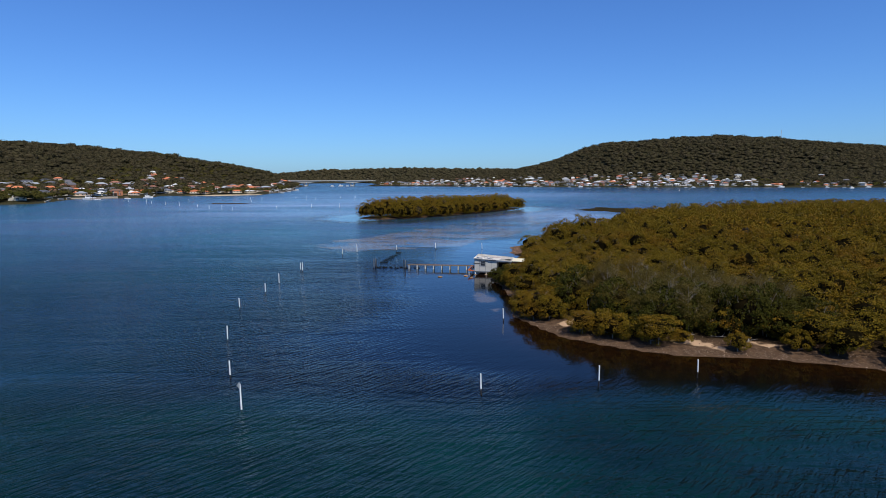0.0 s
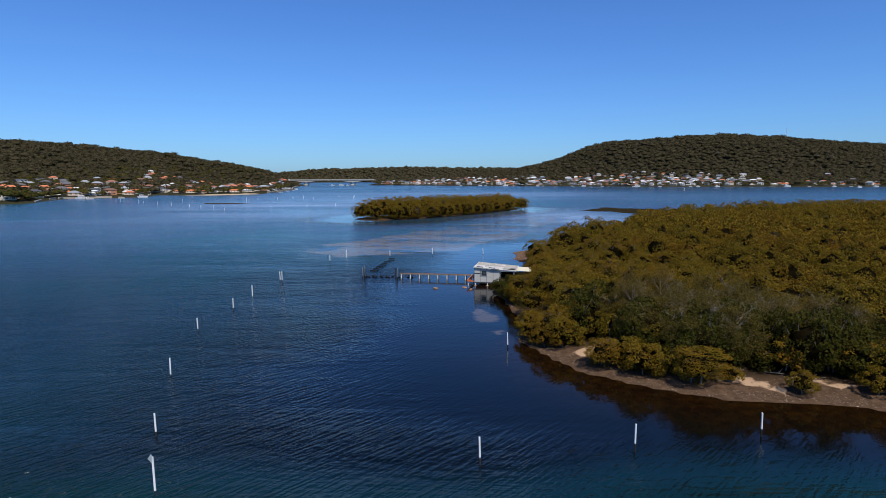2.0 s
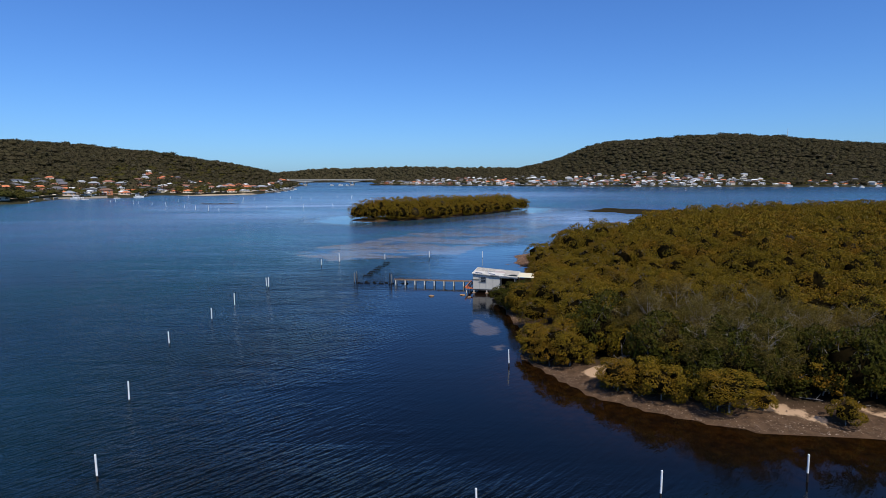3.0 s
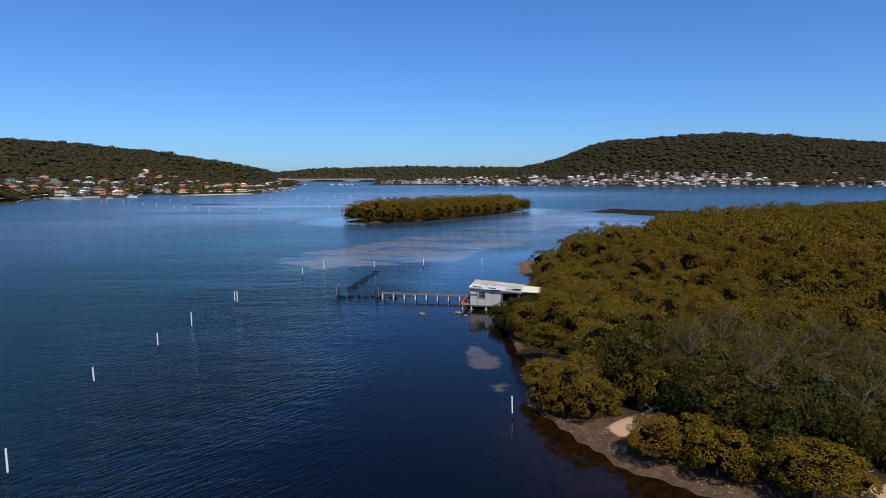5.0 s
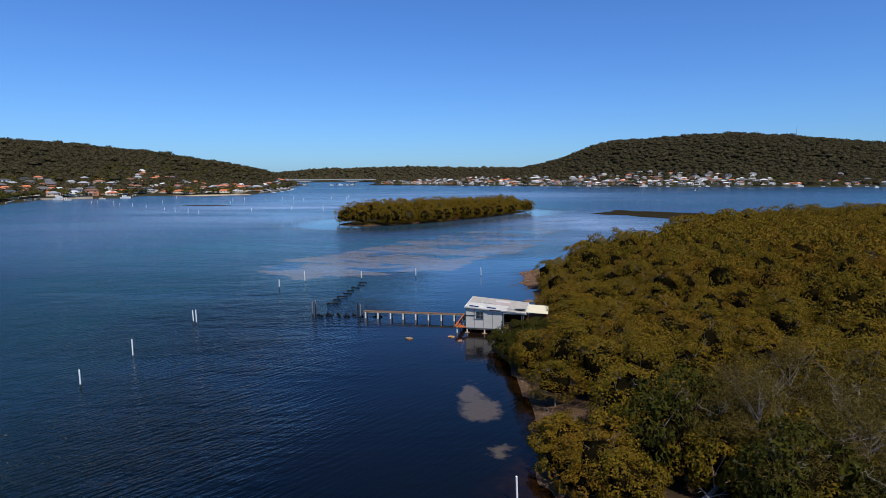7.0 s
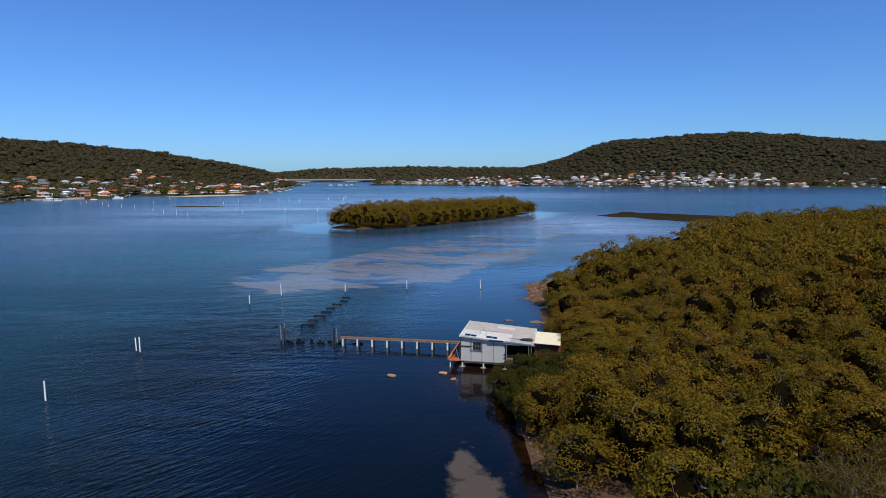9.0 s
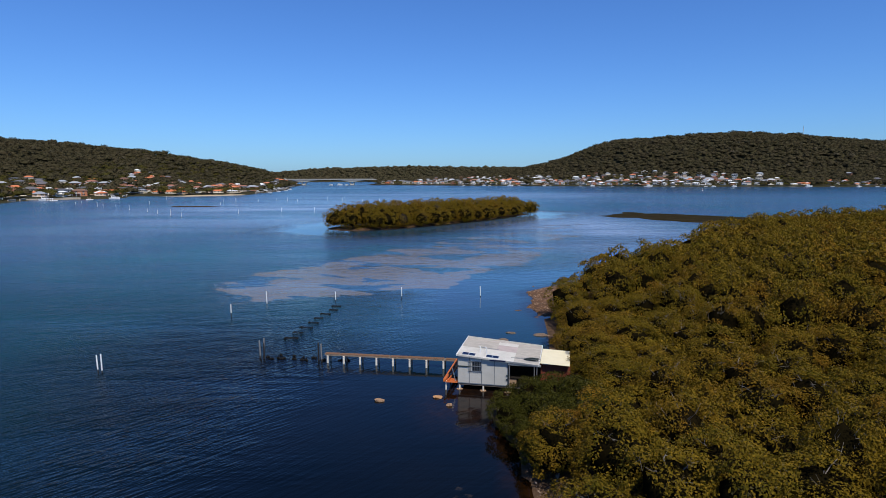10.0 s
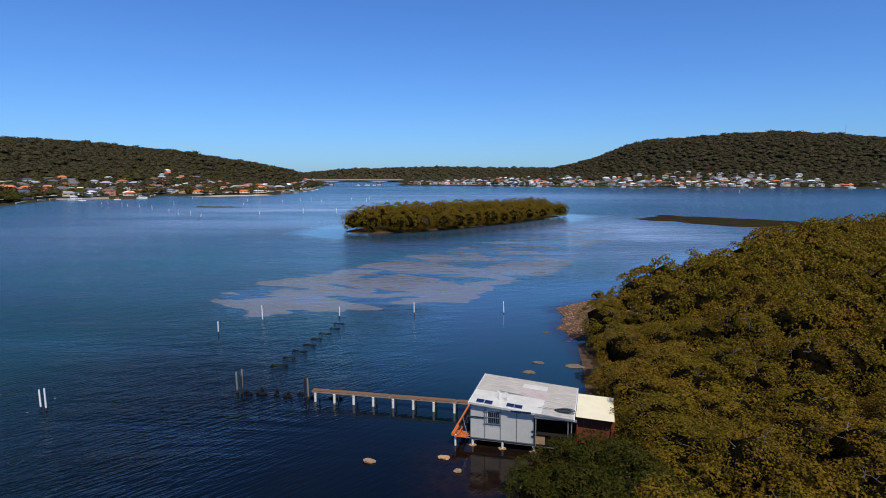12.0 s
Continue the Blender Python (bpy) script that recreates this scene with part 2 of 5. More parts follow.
def sheet(xs, ys):
    """Grid corners and quads."""
    X, Y = np.meshgrid(xs, ys)
    nx, ny = len(xs), len(ys)
    i = np.arange(nx * ny).reshape(ny, nx)
    F = np.stack([i[:-1, :-1], i[:-1, 1:], i[1:, 1:], i[1:, :-1]], -1).reshape(-1, 4)
    return X.ravel(), Y.ravel(), F


def part(name, data, mat, parent, label=""):
    """Links a bmesh (or a mesh) as one mesh object under a thing or under a part."""
    if isinstance(data, bmesh.types.BMesh):
        me = bpy.data.meshes.new(name)
        data.to_mesh(me)
        data.free()
        me.materials.append(mat)
        data = me
    ob = new(name, data)
    ob.parent = parent
    return tagged(ob, label)


def thing(name, place, label, category, group="", turn=0.0):
    ob = new(name)
    ob.empty_display_size = 0.3
    ob.matrix_basis = pose(*place, 0, 0, turn)
    return tagged(ob, label, category, group)


def box(bm, x0, x1, y0, y1, z0, z1, bevel=0.0, m=None):
    mat = Matrix.Translation(((x0 + x1) / 2, (y0 + y1) / 2, (z0 + z1) / 2)) @ Matrix.Diagonal((x1 - x0, y1 - y0, z1 - z0, 1))
    made = bmesh.ops.create_cube(bm, size=1, matrix=(m or Matrix()) @ mat)["verts"]
    if bevel:
        edges = {e for v in made for e in v.link_edges}
        bmesh.ops.bevel(bm, geom=list(edges), offset=bevel, segments=1, affect="EDGES")
    return bm


def rod(bm, a, b, r0, r1=None, n=8):
    """A tapered round bar from a to b."""
    a, b = Vector(a), Vector(b)
    r1 = r0 if r1 is None else r1
    m = Matrix.Translation((a + b) / 2) @ (b - a).to_track_quat("Z", "Y").to_matrix().to_4x4()
    bmesh.ops.create_cone(bm, cap_ends=True, segments=n, radius1=r0, radius2=r1, depth=(b - a).length, matrix=m)
    return bm


def bm_new():
    return bmesh.new()


# ---- leaves ----


def blades(rng, C, N, length, width, spread=0.45):
    """Pointed leaves at the points C, turned roughly outwards along N."""
    n = len(C)
    d = N / (np.linalg.norm(N, axis=1)[:, None] + 1e-9) + rng.normal(0, spread, (n, 3))
    d /= np.linalg.norm(d, axis=1)[:, None] + 1e-9
    s = np.cross(d, rng.normal(0, 1, (n, 3)))
    s /= np.linalg.norm(s, axis=1)[:, None] + 1e-9
    u = np.cross(d, s)
    L = length * rng.uniform(0.7, 1.35, (n, 1))
    W = width * rng.uniform(0.7, 1.3, (n, 1))
    V = np.stack([C - u * L * 0.4 + s * W / 2, C - u * L * 0.4 - s * W / 2, C + u * L * 0.6], 1).reshape(-1, 3)
    return V, np.arange(3 * n).reshape(n, 3)


def crown_leaves(rng, R, z0, z1, clumps, leaves, length, width, clump_r=0.37, low=-0.55, spread=0.45, dome=0.4):
    """Leaf clumps over a domed crown from z0 to z1."""
    D = rng.normal(0, 1, (clumps * 3, 3))
    D /= np.linalg.norm(D, axis=1)[:, None]
    D = D[D[:, 2] > low][:clumps]
    k = rng.uniform(0.70, 1.0, (len(D), 1))
    half = (z1 - z0) / 2
    S = np.array([R, R, half])
    centre = D * k * S * np.array([1, 1, 1]) * 0.86 + np.array([0, 0, z0 + half])
    who = rng.randint(0, len(D), leaves)
    off = rng.normal(0, 1, (leaves, 3))
    off /= np.linalg.norm(off, axis=1)[:, None]
    off[:, 2] = off[:, 2] * 0.75 + 0.12
    rad = R * clump_r * rng.uniform(0.66, 1.0, (leaves, 1)) * rng.uniform(0.75, 1.25, (len(D), 1))[who]
    C = centre[who] + off * rad
    C[:, 2] = np.maximum(C[:, 2], z0 * 0.6)
    return blades(rng, C, off * (1.2 - 0.5 * dome) + D[who] * dome + np.array([0, 0, 0.35]), length, width, spread)


def join(*lots):
    """Joins (V, F) lots, faces of equal size."""
    vs, fs, k = [], [], 0
    for V, F in lots:
        vs.append(V)
        fs.append(F + k)
        k += len(V)
    return np.concatenate(vs), np.concatenate(fs)


def scatter(protos, P, S, turn):
    """One mesh's arrays with a prototype at each place P, scaled by S."""
    vs, fs, inn, k = [], [], [], 0
    for i, (p, s, a) in enumerate(zip(P, S, turn)):
        V, F, inner = protos[i % len(protos)]
        c, n = math.cos(a), math.sin(a)
        R = np.array([[c, n, 0], [-n, c, 0], [0, 0, 1]])
        vs.append((V @ R) * s + p)
        fs.append(F + k)
        inn.append(inner)
        k += len(V)
    return np.concatenate(vs), np.concatenate(fs), np.concatenate(inn)


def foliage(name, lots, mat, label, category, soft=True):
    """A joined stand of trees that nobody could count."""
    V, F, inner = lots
    return tagged(new(name, mesh_of(name, V, F, mat, soft, inner, M["twigs_or_shade"])), label, category, kind="stuff")


def jitter_grid(rng, x0, x1, y0, y1, step):
    xs, ys = np.arange(x0, x1, step), np.arange(y0, y1, step * 0.87)
    X, Y = np.meshgrid(xs, ys)
    X = X + (np.arange(len(ys)) % 2)[:, None] * step / 2
    return (X + rng.uniform(-0.4, 0.4, X.shape) * step).ravel(), (Y + rng.uniform(-0.4, 0.4, X.shape) * step).ravel()


# ---- shorelines ----
NEAR = [(200, 48), (90, 51), (50, 55), (36, 57), (31, 58.5), (25, 59.7), (18, 59.7), (12.6, 61.9), (7.1, 65.4), (5.1, 68.8), (3.7, 71.3), (1.3, 75.3), (2.4, 81),
        (1.3, 87), (0.2, 92), (-0.2, 96), (-2, 101), (-2.6, 103), (-1.5, 105.5), (1.0, 107.5), (2.5, 112), (2.6, 119), (3, 126), (2.5, 134),
        (9, 140), (12, 150), (20, 163), (28, 176), (42, 205), (60, 226), (84, 252), (118, 274), (160, 288), (200, 292)]
SPIT = [(2.0, 136), (0.6, 141), (1.5, 146), (0.2, 151), (3, 155), (6, 158.5), (10, 160.5), (16, 159), (14, 150), (8, 139), (5, 135)]
ISLE = [(-69, 256), (-64, 251), (-56, 249), (-45, 255.5), (-31, 274), (-14, 303), (4, 338), (5.5, 346), (1, 352), (-10, 345), (-28, 322), (-45, 300), (-60, 280), (-69, 266)]
LEFT = [(-2600, 350), (-420, 360), (-352, 384), (-347, 400), (-372, 440), (-384, 470), (-392, 486), (-345, 524), (-352, 545), (-380, 592), (-345, 585), (-305, 578), (-275, 622), (-285, 660),
        (-303, 760), (-330, 860), (-380, 990), (-430, 1150), (-452, 1224), (-470, 1300), (-560, 1420), (-700, 1800), (-1100, 2100), (-2600, 2300)]
RIGHT = [(-330, 1330), (-300, 1308), (-131, 1215), (-20, 1165), (83, 1125), (180, 1085), (260, 1055), (429, 1044), (557, 1036), (760, 1005), (1500, 900),
         (3000, 900), (3000, 2400), (-200, 2400), (-330, 2000), (-350, 1500)]
FLATS = [(-46, 137), (-36, 136), (-29, 140.5), (-20, 147), (-11, 151), (-5, 166), (2.5, 182), (10, 215), (18, 245), (26, 290), (9, 282), (-10, 250), (-27, 222), (-39, 192), (-47, 168), (-54, 154)]
FAR = [(-3000, 2050), (-1200, 2080), (-700, 1980), (-500, 2050), (-150, 2120), (400, 2250), (3000, 2300), (3000, 4300), (-3000, 4300)]

# ---- water ----


def spaced(lo, a, b, hi, fine):
    mid = list(np.arange(a, b, fine))
    left, right, st = [], [], fine
    x = a
    while x > lo:
        st *= 1.16
        x -= st
        left.append(max(x, lo))
    x, st = mid[-1], fine
    while x < hi:
        st *= 1.16
        x += st
        right.append(min(x, hi))
    return np.array(left[::-1] + mid + right)


def water_sheet():
    X, Y, F = sheet(spaced(-4600, -48, 45, 4600, 1.0), spaced(-900, 30, 330, 4700, 1.4))
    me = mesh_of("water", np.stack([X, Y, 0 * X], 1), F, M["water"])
    d = np.maximum.reduce([inside_distance(NEAR, X, Y), inside_distance(SPIT, X, Y), inside_distance(ISLE, X, Y)])
    w = wobble(X, Y, 6, 1)
    south = smooth(78, 66, Y)
    reach = 2.3 + 8.0 * south + 1.2 * w
    put_attr(me, "shallow", np.maximum(smooth(-1, 0, d / reach) ** 1.3, 0.85 * smooth(7.5, 2.0, np.hypot(X + 3.0, (Y - 105) * 0.9))))
    put_attr(me, "green", smooth(50, 43, Y + 2 * wobble(X, Y, 10, 2) - 4 * smooth(-2, 12, X) + 4) + 0.5 * smooth(75, 110, Y) * smooth(190, 130, Y) * smooth(-10, -34, X))
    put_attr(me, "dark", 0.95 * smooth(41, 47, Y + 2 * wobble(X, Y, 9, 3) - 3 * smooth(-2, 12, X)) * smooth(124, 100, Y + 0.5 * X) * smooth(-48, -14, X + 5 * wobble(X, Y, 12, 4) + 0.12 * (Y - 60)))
    # extent of the painted sky reflection, weakened round the islet and far out
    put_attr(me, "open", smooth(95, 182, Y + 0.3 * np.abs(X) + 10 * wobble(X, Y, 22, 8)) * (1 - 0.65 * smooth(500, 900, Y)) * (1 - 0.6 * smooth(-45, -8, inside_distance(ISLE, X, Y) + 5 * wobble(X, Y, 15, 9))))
    # where the slicks' sky sheen is painted on
    put_attr(me, "slick_sheen", np.exp(-((X + 130) / 80) ** 2 - ((Y - 375) / 120) ** 2) + np.exp(-((X - 25) / 30) ** 2 - ((Y - 270) / 60) ** 2) + 0.6 * np.exp(-((X + 60) / 200) ** 2 - ((Y - 620) / 120) ** 2))
    # the sand flats between the racks and the far islet
    fl = smooth(-4, 6, inside_distance(FLATS, X, Y) + 2.5 * wobble(X, Y, 9, 6))
    put_attr(me, "flat", fl * (1 - 0.25 * smooth(175, 240, Y)))
    pa = np.maximum.reduce([1 - np.hypot((X + 3.6) / 1.4, (Y - 88.6) / 4.4), 1 - np.hypot((X + 2.5) / 2.7, (Y - 85.6) / 4.0), 1 - np.hypot((X + 0.9) / 1.9, (Y - 78.4) / 1.3)])
    put_attr(me, "patch", np.clip(pa, 0, 1))
    put_attr(me, "calm", 0.85 * fl + (1 - 0.85 * fl) * smooth(36, 10, -d) * smooth(42, 54, Y) + 0.25 * (1 - fl) * smooth(120, 175, Y) * smooth(620, 450, Y) * (d < -30))
    return tagged(new("water", me), "calm blue-green estuary water with wind ripples and sand flats", "water", kind="structure")


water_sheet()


def land(name, poly, x0, x1, y0, y1, step, height, mat, label, sand=None, margin=10, kind="structure", category="ground"):
    """A sheet of land that dips under the water all round."""
    X, Y, F = sheet(np.arange(x0, x1 + step, step), np.arange(y0, y1 + step, step))
    d = inside_distance(poly, X, Y)
    Z = height(X, Y, d)
    keep = (d > -margin)[F].any(1)
    F = F[keep]
    used, F = np.unique(F, return_inverse=True)
    me = mesh_of(name, np.stack([X, Y, Z], 1)[used], F.reshape(-1, 4), mat, True)
    put_attr(me, "sand", (sand(X, Y, d) if sand else 0 * X)[used])
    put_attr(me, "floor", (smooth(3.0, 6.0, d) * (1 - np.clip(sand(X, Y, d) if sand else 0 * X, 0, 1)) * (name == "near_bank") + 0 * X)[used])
    return tagged(new(name, me), label, category, kind=kind)


def bank_height(X, Y, d):
    return 0.45 * smooth(0, 5, d) + 0.5 * smooth(4, 14, d) + 0.10 * wobble(X, Y, 2.0, 5) * smooth(0.5, 4, d) + 0.05 * np.minimum(d, 0) + 0.03 - 0.05 * (d < 0)


def streak(X, Y, a, b, w):
    """1 along the line from a to b, fading over w."""
    dx, dy = b[0] - a[0], b[1] - a[1]
    u = np.clip(((X - a[0]) * dx + (Y - a[1]) * dy) / (dx * dx + dy * dy), 0, 1)
    return np.exp(-(((X - a[0] - u * dx) ** 2 + (Y - a[1] - u * dy) ** 2) / w ** 2))


def bank_sand(X, Y, d):
    s = 1.25 * streak(X, Y, (8.0, 70.6), (10.4, 72.1), 1.1) + 0.9 * streak(X, Y, (6, 74.3), (6.6, 74.9), 0.8)
    s += 0.85 * streak(X, Y, (20.0, 64.5), (23.0, 61.8), 0.75) + 0.85 * streak(X, Y, (26.4, 63.9), (28.8, 62.7), 0.75) + 0.85 * streak(X, Y, (18.0, 64.6), (20.5, 63.4), 0.6)
    s += 0.8 * np.exp(-(((X - 16) / 3) ** 2 + ((Y - 74) / 2.0) ** 2))
    return s + 0.06 * smooth(0.1, 0.8, d) * smooth(2.2, 1.0, d) * smooth(80, 74, Y)


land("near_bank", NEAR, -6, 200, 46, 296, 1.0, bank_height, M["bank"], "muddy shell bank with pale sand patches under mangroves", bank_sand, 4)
land("spit", SPIT, -4, 20, 128, 166, 0.7, lambda X, Y, d: 0.35 * smooth(-0.5, 3, d) + 0.06 * wobble(X, Y, 1.0, 6) - 0.06 * (d < 0), M["spit"],
     "low reddish-brown shell and rubble spit by the mangroves", None, 2)
land("islet_bank", ISLE, -74, 10, 244, 358, 2.0, lambda X, Y, d: 0.5 * smooth(0.8, 5, d) - 0.10 + 0.08 * np.minimum(d, 0), M["bank"],
     "narrow muddy bank of the mangrove islet", lambda X, Y, d: 0.4 * smooth(0, 1, d), 4)

# ---- far land ----
LEFT_RIDGE = [(-1500, 700, 100), (-775, 850, 66), (-724, 905, 63), (-701, 1000, 58), (-660, 1100, 45), (-634, 1200, 27), (-560, 1190, 20), (-505, 1170, 15), (-470, 1160, 11)]
RIGHT_RIDGE = [(-60, 1560, 24), (-18, 1500, 22), (56, 1500, 37), (110, 1500, 53), (162, 1500, 73), (214, 1500, 89), (368, 1500, 99), (480, 1500, 105), (616, 1500, 99), (737, 1500, 83), (817, 1500, 76), (1200, 1500, 60), (2000, 1500, 40)]
FAR_RIDGE = [(-3000, 2600, 20), (-1077, 2600, 25), (-998, 2600, 34), (-893, 2600, 42), (-700, 2600, 47), (-485, 2600, 52), (-92, 2600, 46), (98, 2600, 47), (1000, 2600, 60), (3000, 2600, 60)]


def ridge_height(ridge, X, Y, width):
    best = np.zeros(X.shape)
    for (x0, y0, h0), (x1, y1, h1) in zip(ridge, ridge[1:]):
        dx, dy = x1 - x0, y1 - y0
        u = np.clip(((X - x0) * dx + (Y - y0) * dy) / (dx * dx + dy * dy), 0, 1)
        q = np.hypot(X - x0 - u * dx, Y - y0 - u * dy)
        best = np.maximum(best, (h0 + u * (h1 - h0)) * np.exp(-(q / width) ** 2))
    return best


def ridge_along(ridge, X, Y, width):
    """For a ridge that runs along x."""
    x, y, h = zip(*ridge)
    return np.interp(X, x, h) * np.exp(-((Y - np.interp(X, x, y)) / width) ** 2)


def left_height(X, Y, d):
    return 2.2 * smooth(0, 6, d) + ridge_height(LEFT_RIDGE, X, Y, 230) * smooth(70 - 62 * smooth(980, 1130, Y), 330 - 260 * smooth(950, 1150, Y), d) * 0.95 * (1 + 0.05 * wobble(X, Y, 60, 4)) + 4 * smooth(60, 200, d) + 0.1 * np.minimum(d, 0)


def right_height(X, Y, d):
    return 2.2 * smooth(0, 6, d) + ridge_along(RIGHT_RIDGE, X, Y, 250) * smooth(70, 330, d) * 0.95 * (1 + 0.05 * wobble(X, Y, 70, 8)) + 4 * smooth(30, 150, d) + 0.1 * np.minimum(d, 0)


def far_height(X, Y, d):
    return 3 * smooth(0, 20, d) + ridge_along(FAR_RIDGE, X, Y, 260) * smooth(0, 300, d) * (1 + 0.03 * wobble(X, Y, 90, 9)) + 0.05 * np.minimum(d, 0)


land("shore_west", LEFT, -1700, -260, 340, 1900, 12, left_height, M["bush_floor"], "settled shore with a wooded hill behind", lambda X, Y, d: smooth(9, 2, d) * (0.25 + 0.7 * np.exp(-(((X + 305) / 45) ** 2 + ((Y - 600) / 40) ** 2))), 24)
land("shore_east", RIGHT, -360, 1500, 890, 2000, 12, right_height, M["bush_floor"], "settled shore below a wooded hill", lambda X, Y, d: smooth(6, 1, d) * 0.45, 24)
land("shore_south", FAR, -2400, 1600, 1950, 3000, 30, far_height, M["bush_floor"], "far low wooded ridge", None, 60)

# ---- mangrove trees ----
rng = np.random.RandomState(11)


def branch_mesh(rng, height, limbs, reach, r, start=0.25, twigs_or_shade=0, n=5):
    """A tapered trunk with limbs, and finer twigs on them."""
    bm = bm_new()
    top = Vector((rng.normal(0, 0.2), rng.normal(0, 0.2), height))
    mid = Vector((rng.normal(0, 0.15), rng.normal(0, 0.15), height * 0.5))
    rod(bm, (0, 0, -0.3), mid, r, r * 0.7, n + 1)
    rod(bm, mid, top, r * 0.7, r * 0.3, n)
    for i in range(limbs):
        u = rng.uniform(start, 0.9)
        a = mid.lerp(top, (u - 0.5) * 2) if u > 0.5 else Vector((0, 0, 0)).lerp(mid, u * 2)
        ang = i * 2.4 + rng.uniform(-0.5, 0.5)
        out = Vector((math.cos(ang), math.sin(ang), rng.uniform(0.35, 1.0))) * reach * rng.uniform(0.5, 1.0)
        k = a + out * 0.5 + Vector(rng.normal(0, 0.12, 3))
        e = a + out + Vector((0, 0, rng.uniform(0, 0.4) * reach))
        rod(bm, a, k, r * 0.45, r * 0.3, n - 1)
        w = k.lerp(e, 0.5) + Vector(rng.normal(0, 0.09, 3)) * reach
        rod(bm, k, w, r * 0.3, r * 0.2, n - 1)
        rod(bm, w, e, r * 0.2, r * 0.09, n - 1)
        for j in range(twigs_or_shade):
            q = rng.uniform(0, 1)
            s = k.lerp(w, q * 2) if q < 0.5 else w.lerp(e, q * 2 - 1)
            g = s + Vector(rng.normal(0, 0.2, 3)) * reach * 0.5
            rod(bm, s, g, r * 0.17, r * 0.12, 3)
            rod(bm, g, g + Vector(rng.normal(0, 0.16, 3)) * reach * 0.5 + Vector((0, 0, 0.15 * reach * rng.uniform(0, 1))), r * 0.12, r * 0.05, 3)
    return bm


def tree_proto(name, label, category, leaf_mat, bark_mat, crown, wood, group=""):
    t = thing(name, (0, 0, -200), label, category, group)
    part("trunk", wood, bark_mat, t)
    V, F, inner = crown
    part("crown", mesh_of("crown", V, F, leaf_mat, True, inner, M["twigs_or_shade"]), leaf_mat, t)
    return t


def ball(sub):
    """A small faceted ball: vertices and triangles."""
    bm = bm_new()
    bmesh.ops.create_icosphere(bm, subdivisions=sub, radius=1)
    V = np.array([v.co[:] for v in bm.verts])
    F = np.array([[v.index for v in f.verts] for f in bm.faces])
    bm.free()
    return V, F


BALL = ball(1)


def mangrove_crown(rng, R, z0, z1, puffs, leaves, length, width, low=-0.35, puff=0.30, spread=0.5, inner=0.64):
    """A domed crown of rounded leaf clumps over a lumpy core, coloured dark as shade:
    vertices, triangles, and which triangles are core."""
    k = np.arange(puffs) + 0.5
    dz = 1 - (1 - low) * k / puffs
    ph = k * 2.39996 + rng.uniform(0, 6.28)
    D = np.stack([np.cos(ph) * np.sqrt(1 - dz * dz), np.sin(ph) * np.sqrt(1 - dz * dz), dz], 1) + rng.normal(0, 0.16, (puffs, 3))
    D /= np.linalg.norm(D, axis=1)[:, None]
    half = (z1 - z0) / 2
    S, mid = np.array([R, R, half]), np.array([0, 0, z0 + half])
    rad = R * puff * rng.uniform(0.7, 1.3, puffs)
    C = D * S * (1 - puff * 0.62) * rng.uniform(0.84, 1.1, (puffs, 1)) + mid
    who = rng.choice(puffs, leaves, p=rad ** 2 / (rad ** 2).sum())
    off = rng.normal(0, 1, (leaves, 3))
    off /= np.linalg.norm(off, axis=1)[:, None]
    face = D[who] + np.array([0, 0, 0.5])
    off = off + face * (0.15 - np.minimum((off * face).sum(1), 0))[:, None]
    off /= np.linalg.norm(off, axis=1)[:, None]
    P = C[who] + off * np.array([1, 1, 0.72]) * (rad[who] * rng.uniform(0.75, 1.1, leaves))[:, None]
    V, F = blades(rng, P, off + np.array([0, 0, 0.25]), length, width, spread)
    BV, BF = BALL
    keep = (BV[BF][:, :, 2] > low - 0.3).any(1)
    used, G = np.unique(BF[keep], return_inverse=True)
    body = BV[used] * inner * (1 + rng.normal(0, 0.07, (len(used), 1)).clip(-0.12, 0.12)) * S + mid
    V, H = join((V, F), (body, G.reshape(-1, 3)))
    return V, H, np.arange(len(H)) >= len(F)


# how tall the canopy stands: lower along the water
def canopy(x, y):
    d = inside_distance(NEAR, x, y)
    return 4.4 + 1.3 * smooth(108, 125, y) + 1.2 * smooth(1, 8, d) + 0.7 * smooth(6, 20, d) * smooth(120, 90, y) + (0.55 + 0.4 * smooth(120, 150, y)) * wobble(x, y, 13, 12) + 1.0 * smooth(126, 150, y) + 0.45 * wobble(x, y, 4, 14)


def open_sand(x, y):
    return (streak(x, y, (6.6, 68.6), (10.4, 72.4), 1.9) > 0.45) | (streak(x, y, (7.0, 65.6), (7.6, 70.0), 1.7) > 0.42) | (streak(x, y, (9.4, 68.6), (10.6, 71.4), 1.4) > 0.45)


X, Y = jitter_grid(rng, -4, 170, 56, 290, 4.0)
D = inside_distance(NEAR, X, Y)
lim = 0.6 + 3.6 * smooth(16.5, 19.5, X) * smooth(34, 30, X) * smooth(72, 65, Y)
lim = lim + 0.7 * (X > 4) * (X < 17) * (Y < 71) + 1.0 * smooth(111, 117, Y) * smooth(175, 165, Y)
lim = lim + 0.9 * smooth(80, 83, Y) * smooth(92, 89, Y) * (X < 12)
ok = (D > lim) & (X < 0.60 * Y + 14)
ok &= ~(open_sand(X, Y) | (np.hypot((X - 22) / 2.8, (Y - 63.2) / 1.2) < 1) | ((X < 5.4) & (Y > 104) & (Y < 114.6)) | ((X < 6.2) & (Y > 96.5) & (Y < 105.5)))
X, Y, D = X[ok], Y[ok], D[ok]
wispy = (np.hypot((X - 20) / 14, (Y - 73) / 9.0) < 1) & (D > 5.5) & (X > 9)
H = canopy(X, Y) * rng.uniform(0.74, 1.2, len(X))
